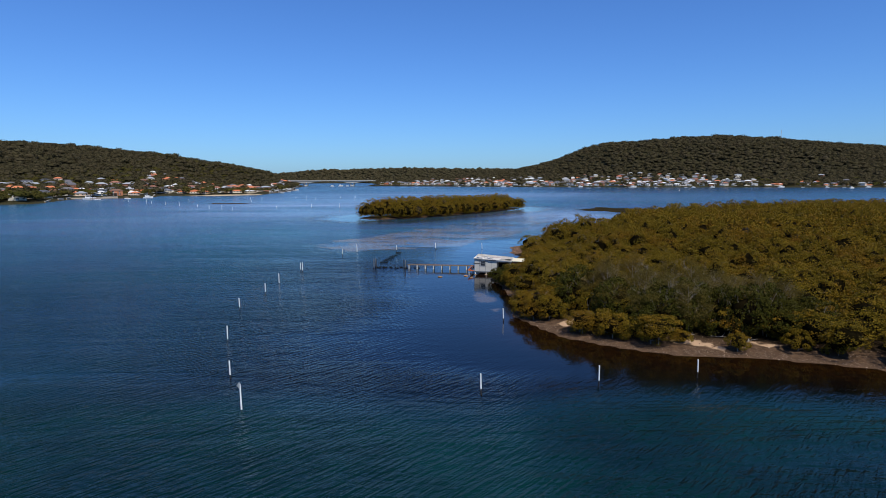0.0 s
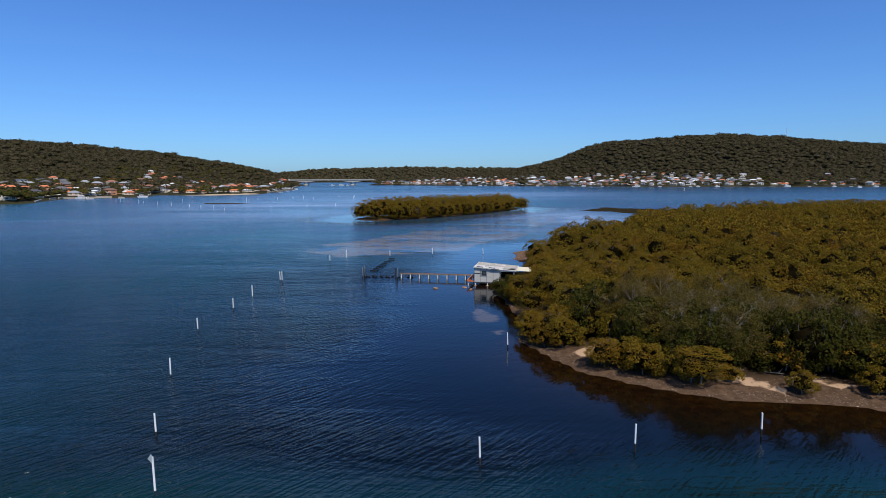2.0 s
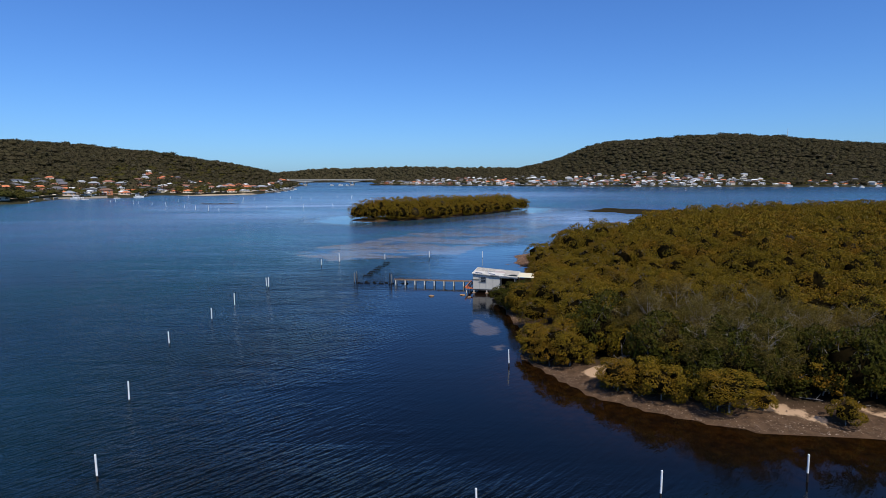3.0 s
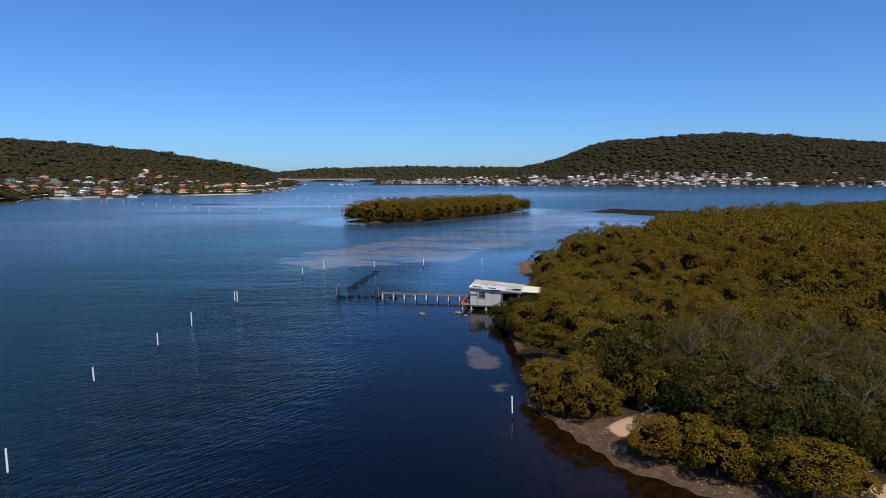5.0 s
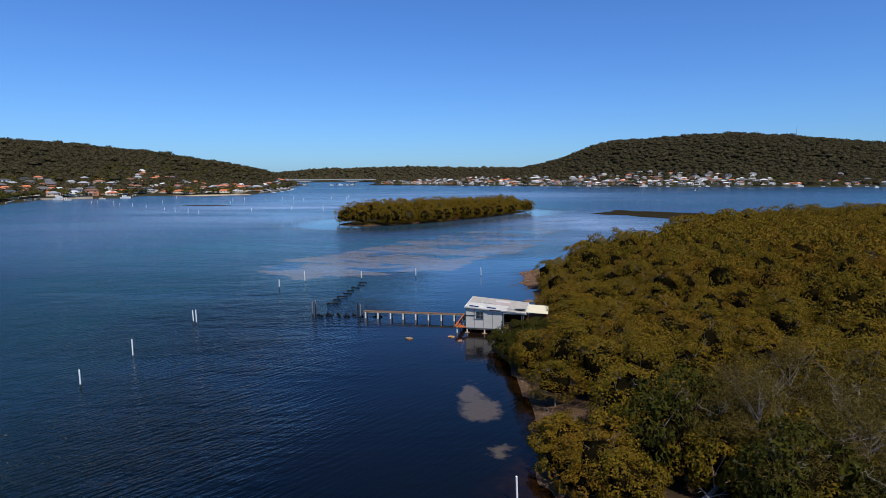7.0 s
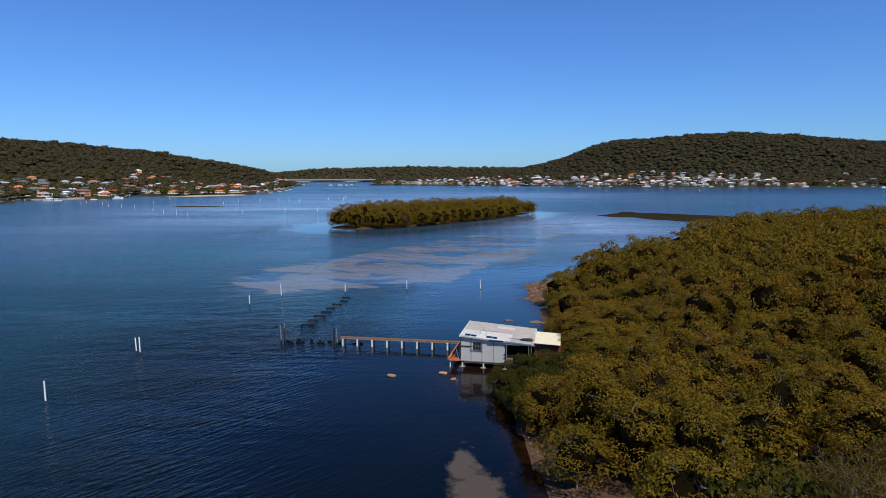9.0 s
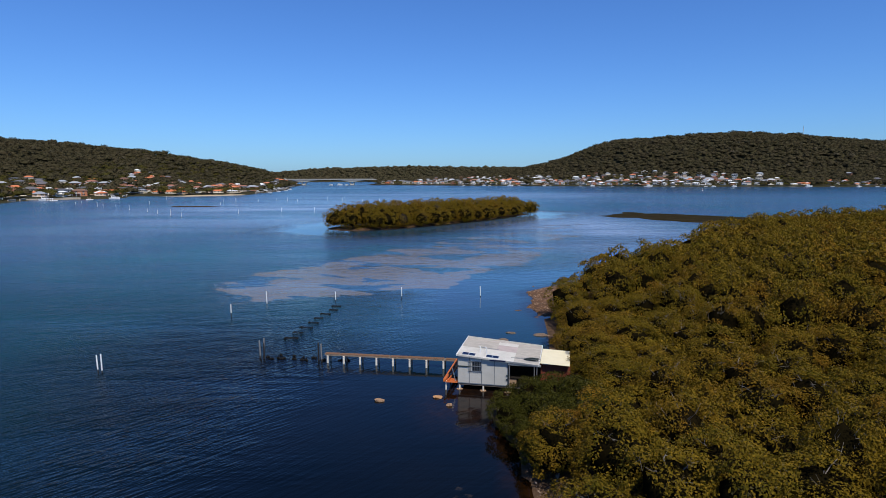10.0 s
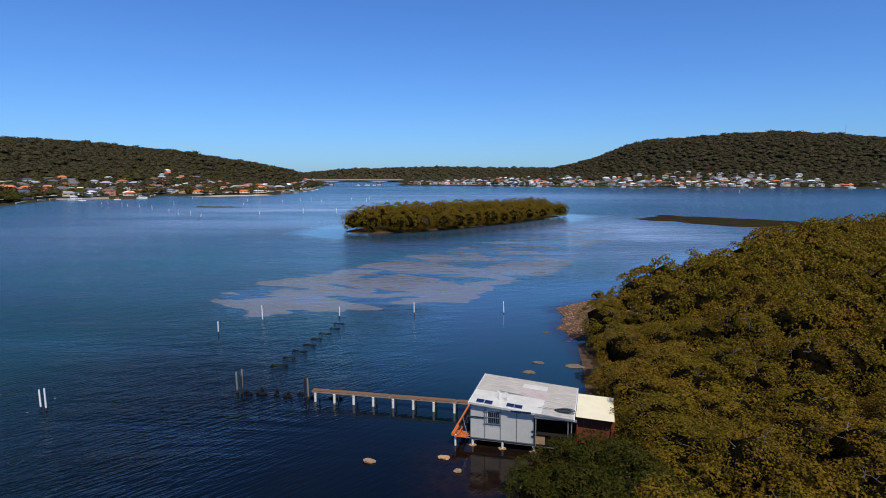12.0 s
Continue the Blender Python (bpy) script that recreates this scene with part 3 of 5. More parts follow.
H = np.where((X < 9) & (Y > 95) & (Y < 108), np.minimum(H, 3.2 + 0.25 * np.maximum(X, 0)), H)
rank = np.hypot(X + 2, (Y - 92) * 0.75) + 400 * wispy
order = np.argsort(rank)
near_ids = set(order[:92].tolist())

protos = []
for k in range(7):
    r = np.random.RandomState(100 + k)
    protos.append(tree_proto("mangrove_tree", "olive-green mangrove tree with a dense domed crown", "mangrove tree", M["mangrove"], M["bark"],
                             mangrove_crown(r, 2.15 + 0.14 * (k % 3), 0.4, 6.0, 38, 4500, 0.14, 0.10, -0.75, 0.31), branch_mesh(r, 4.8, 9, 1.75, 0.075, 0.3, 2), "mangroves of the near bank"))
i = 0
for j in order[:92]:
    s = H[j] / 6.0
    m = pose(X[j], Y[j], 0.25, 0, 0, rng.uniform(0, 360)) @ Matrix.Diagonal((rng.uniform(0.85, 1.1), rng.uniform(0.85, 1.1), s, 1))
    if i < len(protos):
        protos[i].matrix_basis = m
    else:
        copy_thing(protos[i % 7], m)
    i += 1

mid_p = [mangrove_crown(np.random.RandomState(200 + k), 2.36, 0.8, 6.0, 34, 1450, 0.205, 0.15, -0.5, 0.31) for k in range(6)]
far_p = [mangrove_crown(np.random.RandomState(220 + k), 2.95, 0.8, 6.0, 34, 620, 0.33, 0.24, -0.2, 0.24) for k in range(6)]
rest = np.array([j for j in range(len(X)) if j not in near_ids and not wispy[j]])
sel = rest[np.hypot(X[rest], Y[rest] - 70) < 82]
foliage("mangrove_canopy", scatter(mid_p, np.stack([X[sel], Y[sel], 0 * sel], 1), np.stack([rng.uniform(0.9, 1.12, len(sel))] * 2 + [H[sel] / 6.0], 1), rng.uniform(0, 6.28, len(sel))),
        M["mangrove"], "dense olive and rust-tinged mangrove canopy", "mangroves")
fx, fy = jitter_grid(rng, -4, 170, 100, 290, 4.9)
k = (inside_distance(NEAR, fx, fy) > 1.2) & (fx < 0.60 * fy + 14) & (np.hypot(fx, fy - 70) > 81)
fx, fy = fx[k], fy[k]
fh = canopy(fx, fy) * rng.uniform(0.82, 1.14, len(fx))
foliage("mangrove_canopy", scatter(far_p, np.stack([fx, fy, 0 * fx], 1), np.stack([rng.uniform(0.85, 1.15, len(fx))] * 2 + [fh / 6.0], 1), rng.uniform(0, 6.28, len(fx))),
        M["mangrove"], "broad rounded mangrove crowns further along the bank", "mangroves")

# a lower storey that closes the gaps between the crowns
low_p = [mangrove_crown(np.random.RandomState(270 + k), 1.9, 0.3, 4.0, 12, 300, 0.23, 0.17, 0.0, 0.36) for k in range(4)]
sel = np.where((np.hypot(X, Y - 70) < 90) & ~wispy & (D > 2.6))[0]
sel = sel[~((X[sel] < 4.4) & (Y[sel] > 101) & (Y[sel] < 116))]
foliage("mangrove_understorey", scatter(low_p, np.stack([X[sel] + 1.7, Y[sel] + 1.5, 0 * sel + 0.1], 1), np.stack([rng.uniform(0.9, 1.15, len(sel))] * 2 + [rng.uniform(0.8, 1.1, len(sel))], 1), rng.uniform(0, 6.28, len(sel))),
        M["mangrove"], "lower olive mangrove growth between the tall crowns", "mangroves")

# she-oaks: wispy, with bare grey limbs
cas = []
for k in range(4):
    r = np.random.RandomState(300 + k)
    V, F = crown_leaves(r, 2.6, 1.0, 7.4, 34, 3300, 0.36, 0.042, 0.33, -0.75, 0.7)
    cas.append(tree_proto("she_oak", "wispy grey-green she-oak with bare pale branches", "tree", M["casuarina"], M["pale_bark"], (V, F, np.zeros(len(F), bool)),
                          branch_mesh(r, 6.2, 17, 1.8, 0.056, 0.3, 6), "she-oaks behind the beach"))
ox, oy = jitter_grid(rng, 6, 36, 62, 84, 3.1)
k = (np.hypot((ox - 20) / 14, (oy - 73) / 9.0) < 1) & (inside_distance(NEAR, ox, oy) > 5.0) & (ox > 9) & ~open_sand(ox, oy)
for i, (x, y) in enumerate(zip(ox[k], oy[k])):
    m = pose(x, y, 0.4, 0, 0, rng.uniform(0, 360)) @ Matrix.Diagonal((0.92, 0.92, rng.uniform(0.78, 1.06), 1))
    if i < 4:
        cas[i].matrix_basis = m
    else:
        copy_thing(cas[i % 4], m)

# low shrubs under the she-oaks
under = np.where(wispy)[0]
P = np.stack([X[under] + 1.6, Y[under] + 0.8, 0 * X[under]], 1)
foliage("undergrowth", scatter([mangrove_crown(np.random.RandomState(260 + k), 2.0, 0.2, 3.7, 20, 1900, 0.2, 0.06, -0.3, 0.3) for k in range(3)], P, np.stack([rng.uniform(0.8, 1.15, len(under))] * 3, 1), rng.uniform(0, 6.28, len(under))),
        M["casuarina"], "grey-green scrub between the she-oaks", "shrubs")

# the islet
isl_p = [mangrove_crown(np.random.RandomState(240 + k), 2.9, 0.3, 7.0, 34, 860, 0.31, 0.235, -0.8, 0.30) for k in range(6)]
x, y = jitter_grid(rng, -75, 12, 245, 358, 3.6)
d = inside_distance(ISLE, x, y)
k = d > -0.5 + 2.4 * smooth(-45, -58, x)
x, y, d = x[k], y[k], d[k]
hs = (0.94 + 0.40 * smooth(0, 9, d)) * rng.uniform(0.92, 1.07, len(x))
lots = scatter(isl_p, np.stack([x, y, 0 * x - 0.5], 1), np.stack([0 * x + 1, 0 * x + 1, hs], 1), rng.uniform(0, 6.28, len(x)))
foliage("islet_mangroves", lots, M["mangrove"], "low mangroves covering the islet", "mangroves")


# ---- houses on the shores ----
WALLS = [worn("cream_render", (0.66, 0.56, 0.41), (0.55, 0.46, 0.33), 0.6, 0.8), worn("white_weatherboard", (0.78, 0.74, 0.66), (0.64, 0.60, 0.53), 0.6, 0.7),
         worn("red_brick", (0.44, 0.17, 0.08), (0.33, 0.12, 0.065), 0.8, 0.85), worn("tan_brick", (0.50, 0.33, 0.20), (0.40, 0.26, 0.16), 0.8, 0.85),
         worn("grey_cladding", (0.34, 0.36, 0.38), (0.26, 0.27, 0.29), 0.6, 0.75)]
ROOFS = [worn("terracotta_tiles", (0.58, 0.17, 0.06), (0.44, 0.13, 0.05), 0.5, 0.8), worn("grey_metal_roof", (0.30, 0.31, 0.33), (0.22, 0.23, 0.25), 0.4, 0.5),
         worn("white_metal_roof", (0.74, 0.74, 0.73), (0.6, 0.6, 0.58), 0.4, 0.45), worn("charcoal_tiles", (0.075, 0.075, 0.08), (0.11, 0.105, 0.10), 0.5, 0.7),
         worn("brown_tiles", (0.19, 0.10, 0.065), (0.14, 0.08, 0.055), 0.5, 0.8)]
GLASS = Mat("dark_window_glass", 0.08, 0, 0.6).color((0.02, 0.025, 0.03)).m
TRIM = worn("white_trim", (0.75, 0.74, 0.71), (0.62, 0.61, 0.58), 2, 0.5)


def hip_roof(w, d, z, rise, over=0.6, gable=False):
    bm = bm_new()
    a, b = w / 2 + over, d / 2 + over
    base = [bm.verts.new(p) for p in ((-a, -b, z), (a, -b, z), (a, b, z), (-a, b, z))]
    low = [bm.verts.new((v.co.x, v.co.y, z - 0.18)) for v in base]
    r = a - (0 if gable else b * 0.9)
    t = [bm.verts.new((-r, 0, z + rise)), bm.verts.new((r, 0, z + rise))]
    for f in ((base[0], base[1], t[1], t[0]), (base[2], base[3], t[0], t[1]), (base[1], base[2], t[1]), (base[3], base[0], t[0]), low[::-1]):
        bm.faces.new(f)
    for i in range(4):
        bm.faces.new((low[i], low[(i + 1) % 4], base[(i + 1) % 4], base[i]))
    return bm


def house_proto(seed, wi, ri):
    """One house: storeys of wall, a roof, windows, and on some a deck and a wing."""
    r = np.random.RandomState(seed)
    w, d, n = r.uniform(11, 17), r.uniform(8, 11), 1 + (r.uniform() < 0.5)
    h = 2.9 * n
    words = ("cream", "white", "red-brick", "tan-brick", "grey")[wi], ("terracotta tile", "grey metal", "white metal", "charcoal tile", "brown tile")[ri]
    t = thing("house", (0, 0, -300), f"{('single-storey', 'two-storey')[n - 1]} {words[0]} house with a {words[1]} roof", "house", "houses along the shores")
    bm = bm_new()
    box(bm, -w / 2, w / 2, -d / 2, d / 2, -3.0, h)
    part("wall", bm, WALLS[wi], t)
    part("roof", hip_roof(w, d, h, r.uniform(1.5, 2.4), 0.6, r.uniform() < 0.35), ROOFS[ri], t)
    for s in range(n):
        k = int(r.randint(2, 4))
        for i in range(k):
            x = -w / 2 + w * (i + 0.5) / k
            ww = r.uniform(1.4, 2.8)
            bm = bm_new()
            box(bm, x - ww / 2, x + ww / 2, -d / 2 - 0.05, -d / 2 + 0.1, s * 2.9 + 0.7, s * 2.9 + 2.25)
            win = part("window", bm, GLASS, t)
            bm = bm_new()
            box(bm, x - ww / 2 - 0.1, x + ww / 2 + 0.1, -d / 2 - 0.09, -d / 2 + 0.02, s * 2.9 + 0.58, s * 2.9 + 0.7)
            box(bm, x - 0.05, x + 0.05, -d / 2 - 0.09, -d / 2 + 0.02, s * 2.9 + 0.7, s * 2.9 + 2.25)
            part("frame", bm, TRIM, win)
    if n == 2 or r.uniform() < 0.4:
        z = 2.9 * (n - 1)
        end = w / 2 * r.uniform(0.1, 1)
        bm = bm_new()
        box(bm, -w / 2, end, -d / 2 - 2.4, -d / 2 - 0.003, z - 0.1, z + 0.12)
        deck = part("balcony", bm, TRIM, t)
        for i in range(3):
            x = -w / 2 + 0.2 + i * (end + w / 2 - 0.5) / 2
            bm = bm_new()
            box(bm, x, x + 0.14, -d / 2 - 2.35, -d / 2 - 2.2, -2.5, z + (2.5 if n == 1 else 1.1))
            part("post", bm, TRIM, deck)
        bm = bm_new()
        box(bm, -w / 2, end, -d / 2 - 2.38, -d / 2 - 2.3, z + 0.95, z + 1.05)
        part("handrail", bm, TRIM, deck)
    return t


HOUSE_KINDS = [house_proto(500 + k, wi, ri) for k, (wi, ri) in enumerate([(0, 0), (1, 2), (2, 0), (3, 1), (1, 1), (0, 3), (4, 3), (3, 0), (1, 3), (0, 2), (2, 4), (4, 2), (0, 1), (3, 4)])]
homes = []


def settle(poly, height, x0, x1, y0, y1, step, chance, seed, mixw):
    r = np.random.RandomState(seed)
    x, y = jitter_grid(r, x0, x1, y0, y1, step)
    d = inside_distance(poly, x, y)
    gx = inside_distance(poly, x + 3, y) - inside_distance(poly, x - 3, y)
    gy = inside_distance(poly, x, y + 3) - inside_distance(poly, x, y - 3)
    z = height(x, y, d)
    for i in range(len(x)):
        if d[i] < 9 or r.uniform() > chance(x[i], y[i], d[i]):
            continue
        out = math.degrees(math.atan2(-gy[i], -gx[i])) + 90      # front towards the water
        me = math.degrees(math.atan2(-y[i], -x[i])) + 90
        turn = me + 0.5 * ((out - me + 180) % 360 - 180) + r.uniform(-14, 14)
        k = int(r.choice(len(HOUSE_KINDS), p=mixw))
        if min([math.hypot(x[i] - a, y[i] - b) for a, b in homes] or [99]) < 13:
            continue
        lot(x[i], y[i], z[i] + 0.3, turn, r.uniform(0.7, 0.95), k)


def lot(x, y, z, turn, size, k):
    """A house of kind k on its lot."""
    m = pose(x, y, z, 0, 0, turn) @ Matrix.Scale(size, 4)
    if HOUSE_KINDS[k].location.z < -200:
        HOUSE_KINDS[k].matrix_basis = m
    else:
        copy_thing(HOUSE_KINDS[k], m)
    homes.append((x, y))


def waterfront(poly, first, last, height, gap, chance, seed, mixw):
    """A row of houses along the shore, their fronts to the water."""
    r = np.random.RandomState(seed)
    for (x0, y0), (x1, y1) in zip(poly[first:last], poly[first + 1:last + 1]):
        run = math.hypot(x1 - x0, y1 - y0)
        for i in range(int(run / gap)):
            u = (i + r.uniform(0.3, 0.7)) * gap / run
            for back in (15, 34):
                x, y = x0 + u * (x1 - x0), y0 + u * (y1 - y0)
                nx, ny = -(y1 - y0) / run, (x1 - x0) / run
                if inside_distance(poly, np.array([x + nx]), np.array([y + ny]))[0] < 0:
                    nx, ny = -nx, -ny
                deep = back + r.uniform(-3, 3)
                x, y = x + nx * deep, y + ny * deep
                d = inside_distance(poly, np.array([x]), np.array([y]))
                near = min([math.hypot(x - a, y - b) for a, b in homes] or [99])
                if d[0] < 11 or near < 12.5 or r.uniform() > chance(x, y):
                    continue
                out = math.degrees(math.atan2(-ny, -nx)) + 90
                me = math.degrees(math.atan2(-y, -x)) + 90
                turn = me + 0.5 * ((out - me + 180) % 360 - 180) + r.uniform(-10, 10)
                lot(x, y, float(height(np.array([x]), np.array([y]), d)[0]) + 0.3, turn, r.uniform(0.66, 0.9), int(r.choice(len(HOUSE_KINDS), p=mixw)))


MIX_W = np.array([10, 5, 10, 6, 6, 10, 10, 9, 9, 4, 7, 3, 6, 5]) / 100.0
MIX_E = np.array([5, 12, 4, 9, 9, 7, 6, 5, 9, 11, 4, 9, 7, 3]) / 100.0
waterfront(LEFT, 3, 19, left_height, 14.5, lambda x, y: 0.9 if y > 445 else 0.3, 25, MIX_W)
waterfront(RIGHT, 1, 9, right_height, 14.5, lambda x, y: 0.9 if x < 290 else 0.25, 26, MIX_E)
settle(LEFT, left_height, -760, -262, 395, 1200, 20.5, lambda x, y, d: (0.85 if d < 45 else 0.60 if d < 110 else 0.22 if d < 210 else 0) * (y < 1180) * (1 if y < 880 else d < 42) * (x > -1.02 * (y - 20)) * (1 if y > 440 else 0), 21, MIX_W)
settle(RIGHT, right_height, -300, 800, 1010, 1420, 20.5, lambda x, y, d: (0.92 if d < 40 else 0.62 if d < 85 else (0.30 if 120 < x < 420 or x < 60 else 0.1) if d < 170 else 0.0) * (0.3 if x > 430 else 1) * (0.35 if 300 < x < 430 and d < 60 else 1) * (x < 0.66 * y), 22, MIX_E)
settle(RIGHT, right_height, 318, 412, 1212, 1250, 20, lambda x, y, d: 0.42, 23, MIX_E)
settle(RIGHT, right_height, 225, 300, 1165, 1215, 20, lambda x, y, d: 0.5, 24, MIX_E)
for kind in list(HOUSE_KINDS):       # a kind that no lot took
    if kind.location.z < -200:
        for o in (*kind.children_recursive, kind):
            bpy.data.objects.remove(o)


def far_houses(poly, height, x0, x1, y0, y1, step, keep, seed, share):
    """The many small houses of the back rows, joined: walls and roofs."""
    r = np.random.RandomState(seed)
    x, y = jitter_grid(r, x0, x1, y0, y1, step)
    d = inside_distance(poly, x, y)
    z = height(x, y, d)
    old = np.array(homes)
    wv, wf, rv, rf = [], [], [], []
    for i in range(len(x)):
        if d[i] < 9 or not keep(x[i], y[i], d[i], r) or np.hypot(old[:, 0] - x[i], old[:, 1] - y[i]).min() < 11.5:
            continue
        w, q, h, up = r.uniform(7, 12) / 2, r.uniform(6, 9) / 2, r.uniform(2.8, 5.5), r.uniform(1.2, 2.2)
        a = math.atan2(-y[i], -x[i]) + math.pi / 2 + r.uniform(-0.5, 0.5)
        R = np.array([[math.cos(a), math.sin(a), 0], [-math.sin(a), math.cos(a), 0], [0, 0, 1]])
        P = np.array([x[i], y[i], z[i]])
        c = np.array([(-w, -q, -2), (w, -q, -2), (w, q, -2), (-w, q, -2), (-w, -q, h), (w, -q, h), (w, q, h), (-w, q, h)])
        k = 8 * len(wv)
        wv.append(c @ R + P)
        wf += [(k, k + 1, k + 5, k + 4), (k + 1, k + 2, k + 6, k + 5), (k + 2, k + 3, k + 7, k + 6), (k + 3, k, k + 4, k + 7)]
        e, f, g = w + 0.6, q + 0.6, w * 0.45
        c = np.array([(-e, -f, h - 0.1), (e, -f, h - 0.1), (e, f, h - 0.1), (-e, f, h - 0.1), (-g, 0, h + up), (g, 0, h + up)])
        k = 6 * len(rv)
        rv.append(c @ R + P)
        rf += [(k, k + 1, k + 5, k + 4), (k + 2, k + 3, k + 4, k + 5), (k + 1, k + 2, k + 5, k + 5), (k + 3, k, k + 4, k + 4)]
        homes.append((x[i], y[i]))
    wm = Mat("mixed_house_walls", 0.8)
    wm.color(wm.ramp(wm.per_island(), (0.0, (0.30, 0.14, 0.08)), (0.25, (0.40, 0.30, 0.21)), (0.5, (0.64, 0.55, 0.42)), (0.8, (0.76, 0.72, 0.64)), (1.0, (0.35, 0.37, 0.40))))
    rm = Mat("mixed_house_roofs", 0.7)
    rm.color(rm.ramp(rm.per_island(), (0.0, (0.58, 0.18, 0.07)), (share[0], (0.30, 0.13, 0.08)), (share[1], (0.12, 0.11, 0.11)), (share[2], (0.32, 0.33, 0.34)), (share[3], (0.66, 0.66, 0.64)), (1.0, (0.72, 0.70, 0.66))))
    for r_ in (rm.m, wm.m):
        for n in r_.node_tree.nodes:
            if n.type == "VALTORGB":
                n.color_ramp.interpolation = "CONSTANT"
    F = np.array([(a, b, c) for a, b, c, d2 in rf] + [(a, c, d2) for a, b, c, d2 in rf if c != d2])
    tagged(new("far_house_roofs", mesh_of("far_house_roofs", np.concatenate(rv), F, rm.m)), "small tiled and metal roofs of far houses", "roofs", kind="stuff")
    tagged(new("far_house_walls", mesh_of("far_house_walls", np.concatenate(wv), np.array(wf), wm.m)), "rendered and brick walls of far houses", "houses", kind="stuff")
    print("far houses", len(wv))


far_houses(RIGHT, right_height, -300, 720, 1010, 1420, 13, lambda x, y, d, r: r.uniform() < (0.62 if d < 110 else (0.30 if 120 < x < 420 or x < 60 else 0.1) if d < 190 else 0) * (0.3 if x > 430 else 1) * (0.3 if 300 < x < 430 and d < 60 else 1), 61, (0.14, 0.24, 0.50, 0.82))
far_houses(LEFT, left_height, -700, -262, 440, 1180, 14.5, lambda x, y, d, r: r.uniform() < (0.62 if d < 110 else 0.30 if d < 210 else 0) * (1 if y < 880 else d < 42), 62, (0.26, 0.40, 0.72, 0.92))
homes = np.array(homes)
print("houses", len(homes))


def clear_of_homes(x, y, far):
    q = np.full(len(x), 1e9)
    for hx, hy in homes:
        # keep a house's front open as well as its lot
        q = np.minimum(q, np.minimum(np.hypot(x - hx, y - hy), np.hypot(x - hx * 0.988, y - hy * 0.988)))
    return q > far

# ---- woods on the hills ----


def gum_proto(seed, leaves, size, puffs=7, foot=4.6):
    """A spreading crown: a lumpy cap with loose sprays over it."""
    r = np.random.RandomState(seed)
    V, F, inner = mangrove_crown(r, 5.6, foot, 9.8, puffs, leaves, size, size * 0.75, -0.1 if foot > 4 else -0.7, 0.40, 0.5, 0.84)
    return V, F, np.zeros(len(F), bool)


gums = [gum_proto(420 + k, 38, 1.7) for k in range(8)]
fine_gums = [gum_proto(440 + k, 56, 1.35) for k in range(5)]
far_gums = [gum_proto(460 + k, 16, 2.4, 4, 0.5) for k in range(4)]


def wood(name, poly, height, x0, x1, y0, y1, step, keep, mat, label, scale=1.0, kinds=gums):
    x, y = jitter_grid(rng, x0, x1, y0, y1, step)
    x, y = x + rng.normal(0, 0.3 * step, len(x)), y + rng.normal(0, 0.3 * step, len(y))
    d = inside_distance(poly, x, y)
    k = (d > 4) & keep(x, y, d) & clear_of_homes(x, y, 7.0 if mat is M["gum"] else 4.6)
    x, y, d = x[k], y[k], d[k]
    z = height(x, y, d) - 2.9 * scale
    n = len(x)
    big = rng.uniform(0.5, 1.1, n) + 0.8 * rng.uniform(0, 1, n) ** 4
    lots = scatter(kinds, np.stack([x, y, z], 1), np.stack([1.15 * scale * big] * 2 + [scale * (0.45 + 0.55 * big) * rng.uniform(0.85, 1.15, n)], 1), rng.uniform(0, 6.28, n))
    foliage(name, lots, mat, label, "trees")
    return n


def left_keep(x, y, d):
    a = x / np.maximum(y - 60, 1)
    town = (d < 240) & (rng.uniform(0, 1, len(x)) > 0.36 + 0.25 * smooth(90, 240, d) + 0.4 * smooth(930, 1010, y))
    return (a > -1.12) & (y < 1650) & (x < -0.3 * y) & ~town


def right_keep(x, y, d):
    a = x / y
    town = (d < 150 - 60 * smooth(500, 620, x)) & (rng.uniform(0, 1, len(x)) > 0.34 + 0.25 * smooth(480, 600, x))
    slope = (np.hypot((x - 365) / 55, (y - 1225) / 36) < 1) & (rng.uniform(0, 1, len(x)) > 0.62)
    return (a < 0.70) & (y < 1560) & ~town & ~slope


n1 = wood("west_hill_trees", LEFT, left_height, -1350, -265, 345, 1260, 7.0, left_keep, M["gum"], "dense grey-green eucalypt forest on the western hill", 0.80)
n2 = wood("east_hill_trees", RIGHT, right_height, -345, 1010, 990, 1570, 7.6, right_keep, M["gum"], "dense grey-green eucalypt forest on the eastern hill", 0.85)
wood("garden_trees", LEFT, left_height, -760, -265, 372, 1250, 7.6, lambda x, y, d: (d < 250) & ((rng.uniform(0, 1, len(x)) < 0.75) | (np.hypot(x + 392, y - 388) < 42)), M["garden"], "mixed garden trees among the western houses", 0.58, fine_gums)
wood("shore_trees", LEFT, left_height, -450, -340, 372, 470, 6.5, lambda x, y, d: (np.hypot(x + 390, y - 392) < 44) | ((d < 30) & (rng.uniform(0, 1, len(x)) < 0.3)), M["garden"], "tall dark trees crowding the western shore", 0.8, fine_gums)
wood("shore_trees", LEFT, left_height, -450, -265, 440, 920, 7.5, lambda x, y, d: (d < 34) & (rng.uniform(0, 1, len(x)) < 0.34), M["garden"], "rounded trees among the waterfront gardens", 0.56, fine_gums)
wood("garden_trees", RIGHT, right_height, -330, 800, 1000, 1330, 8.6, lambda x, y, d: (d < 160) & ((rng.uniform(0, 1, len(x)) < 0.55) | (x < -240)), M["garden"], "mixed garden trees among the eastern houses", 0.52)
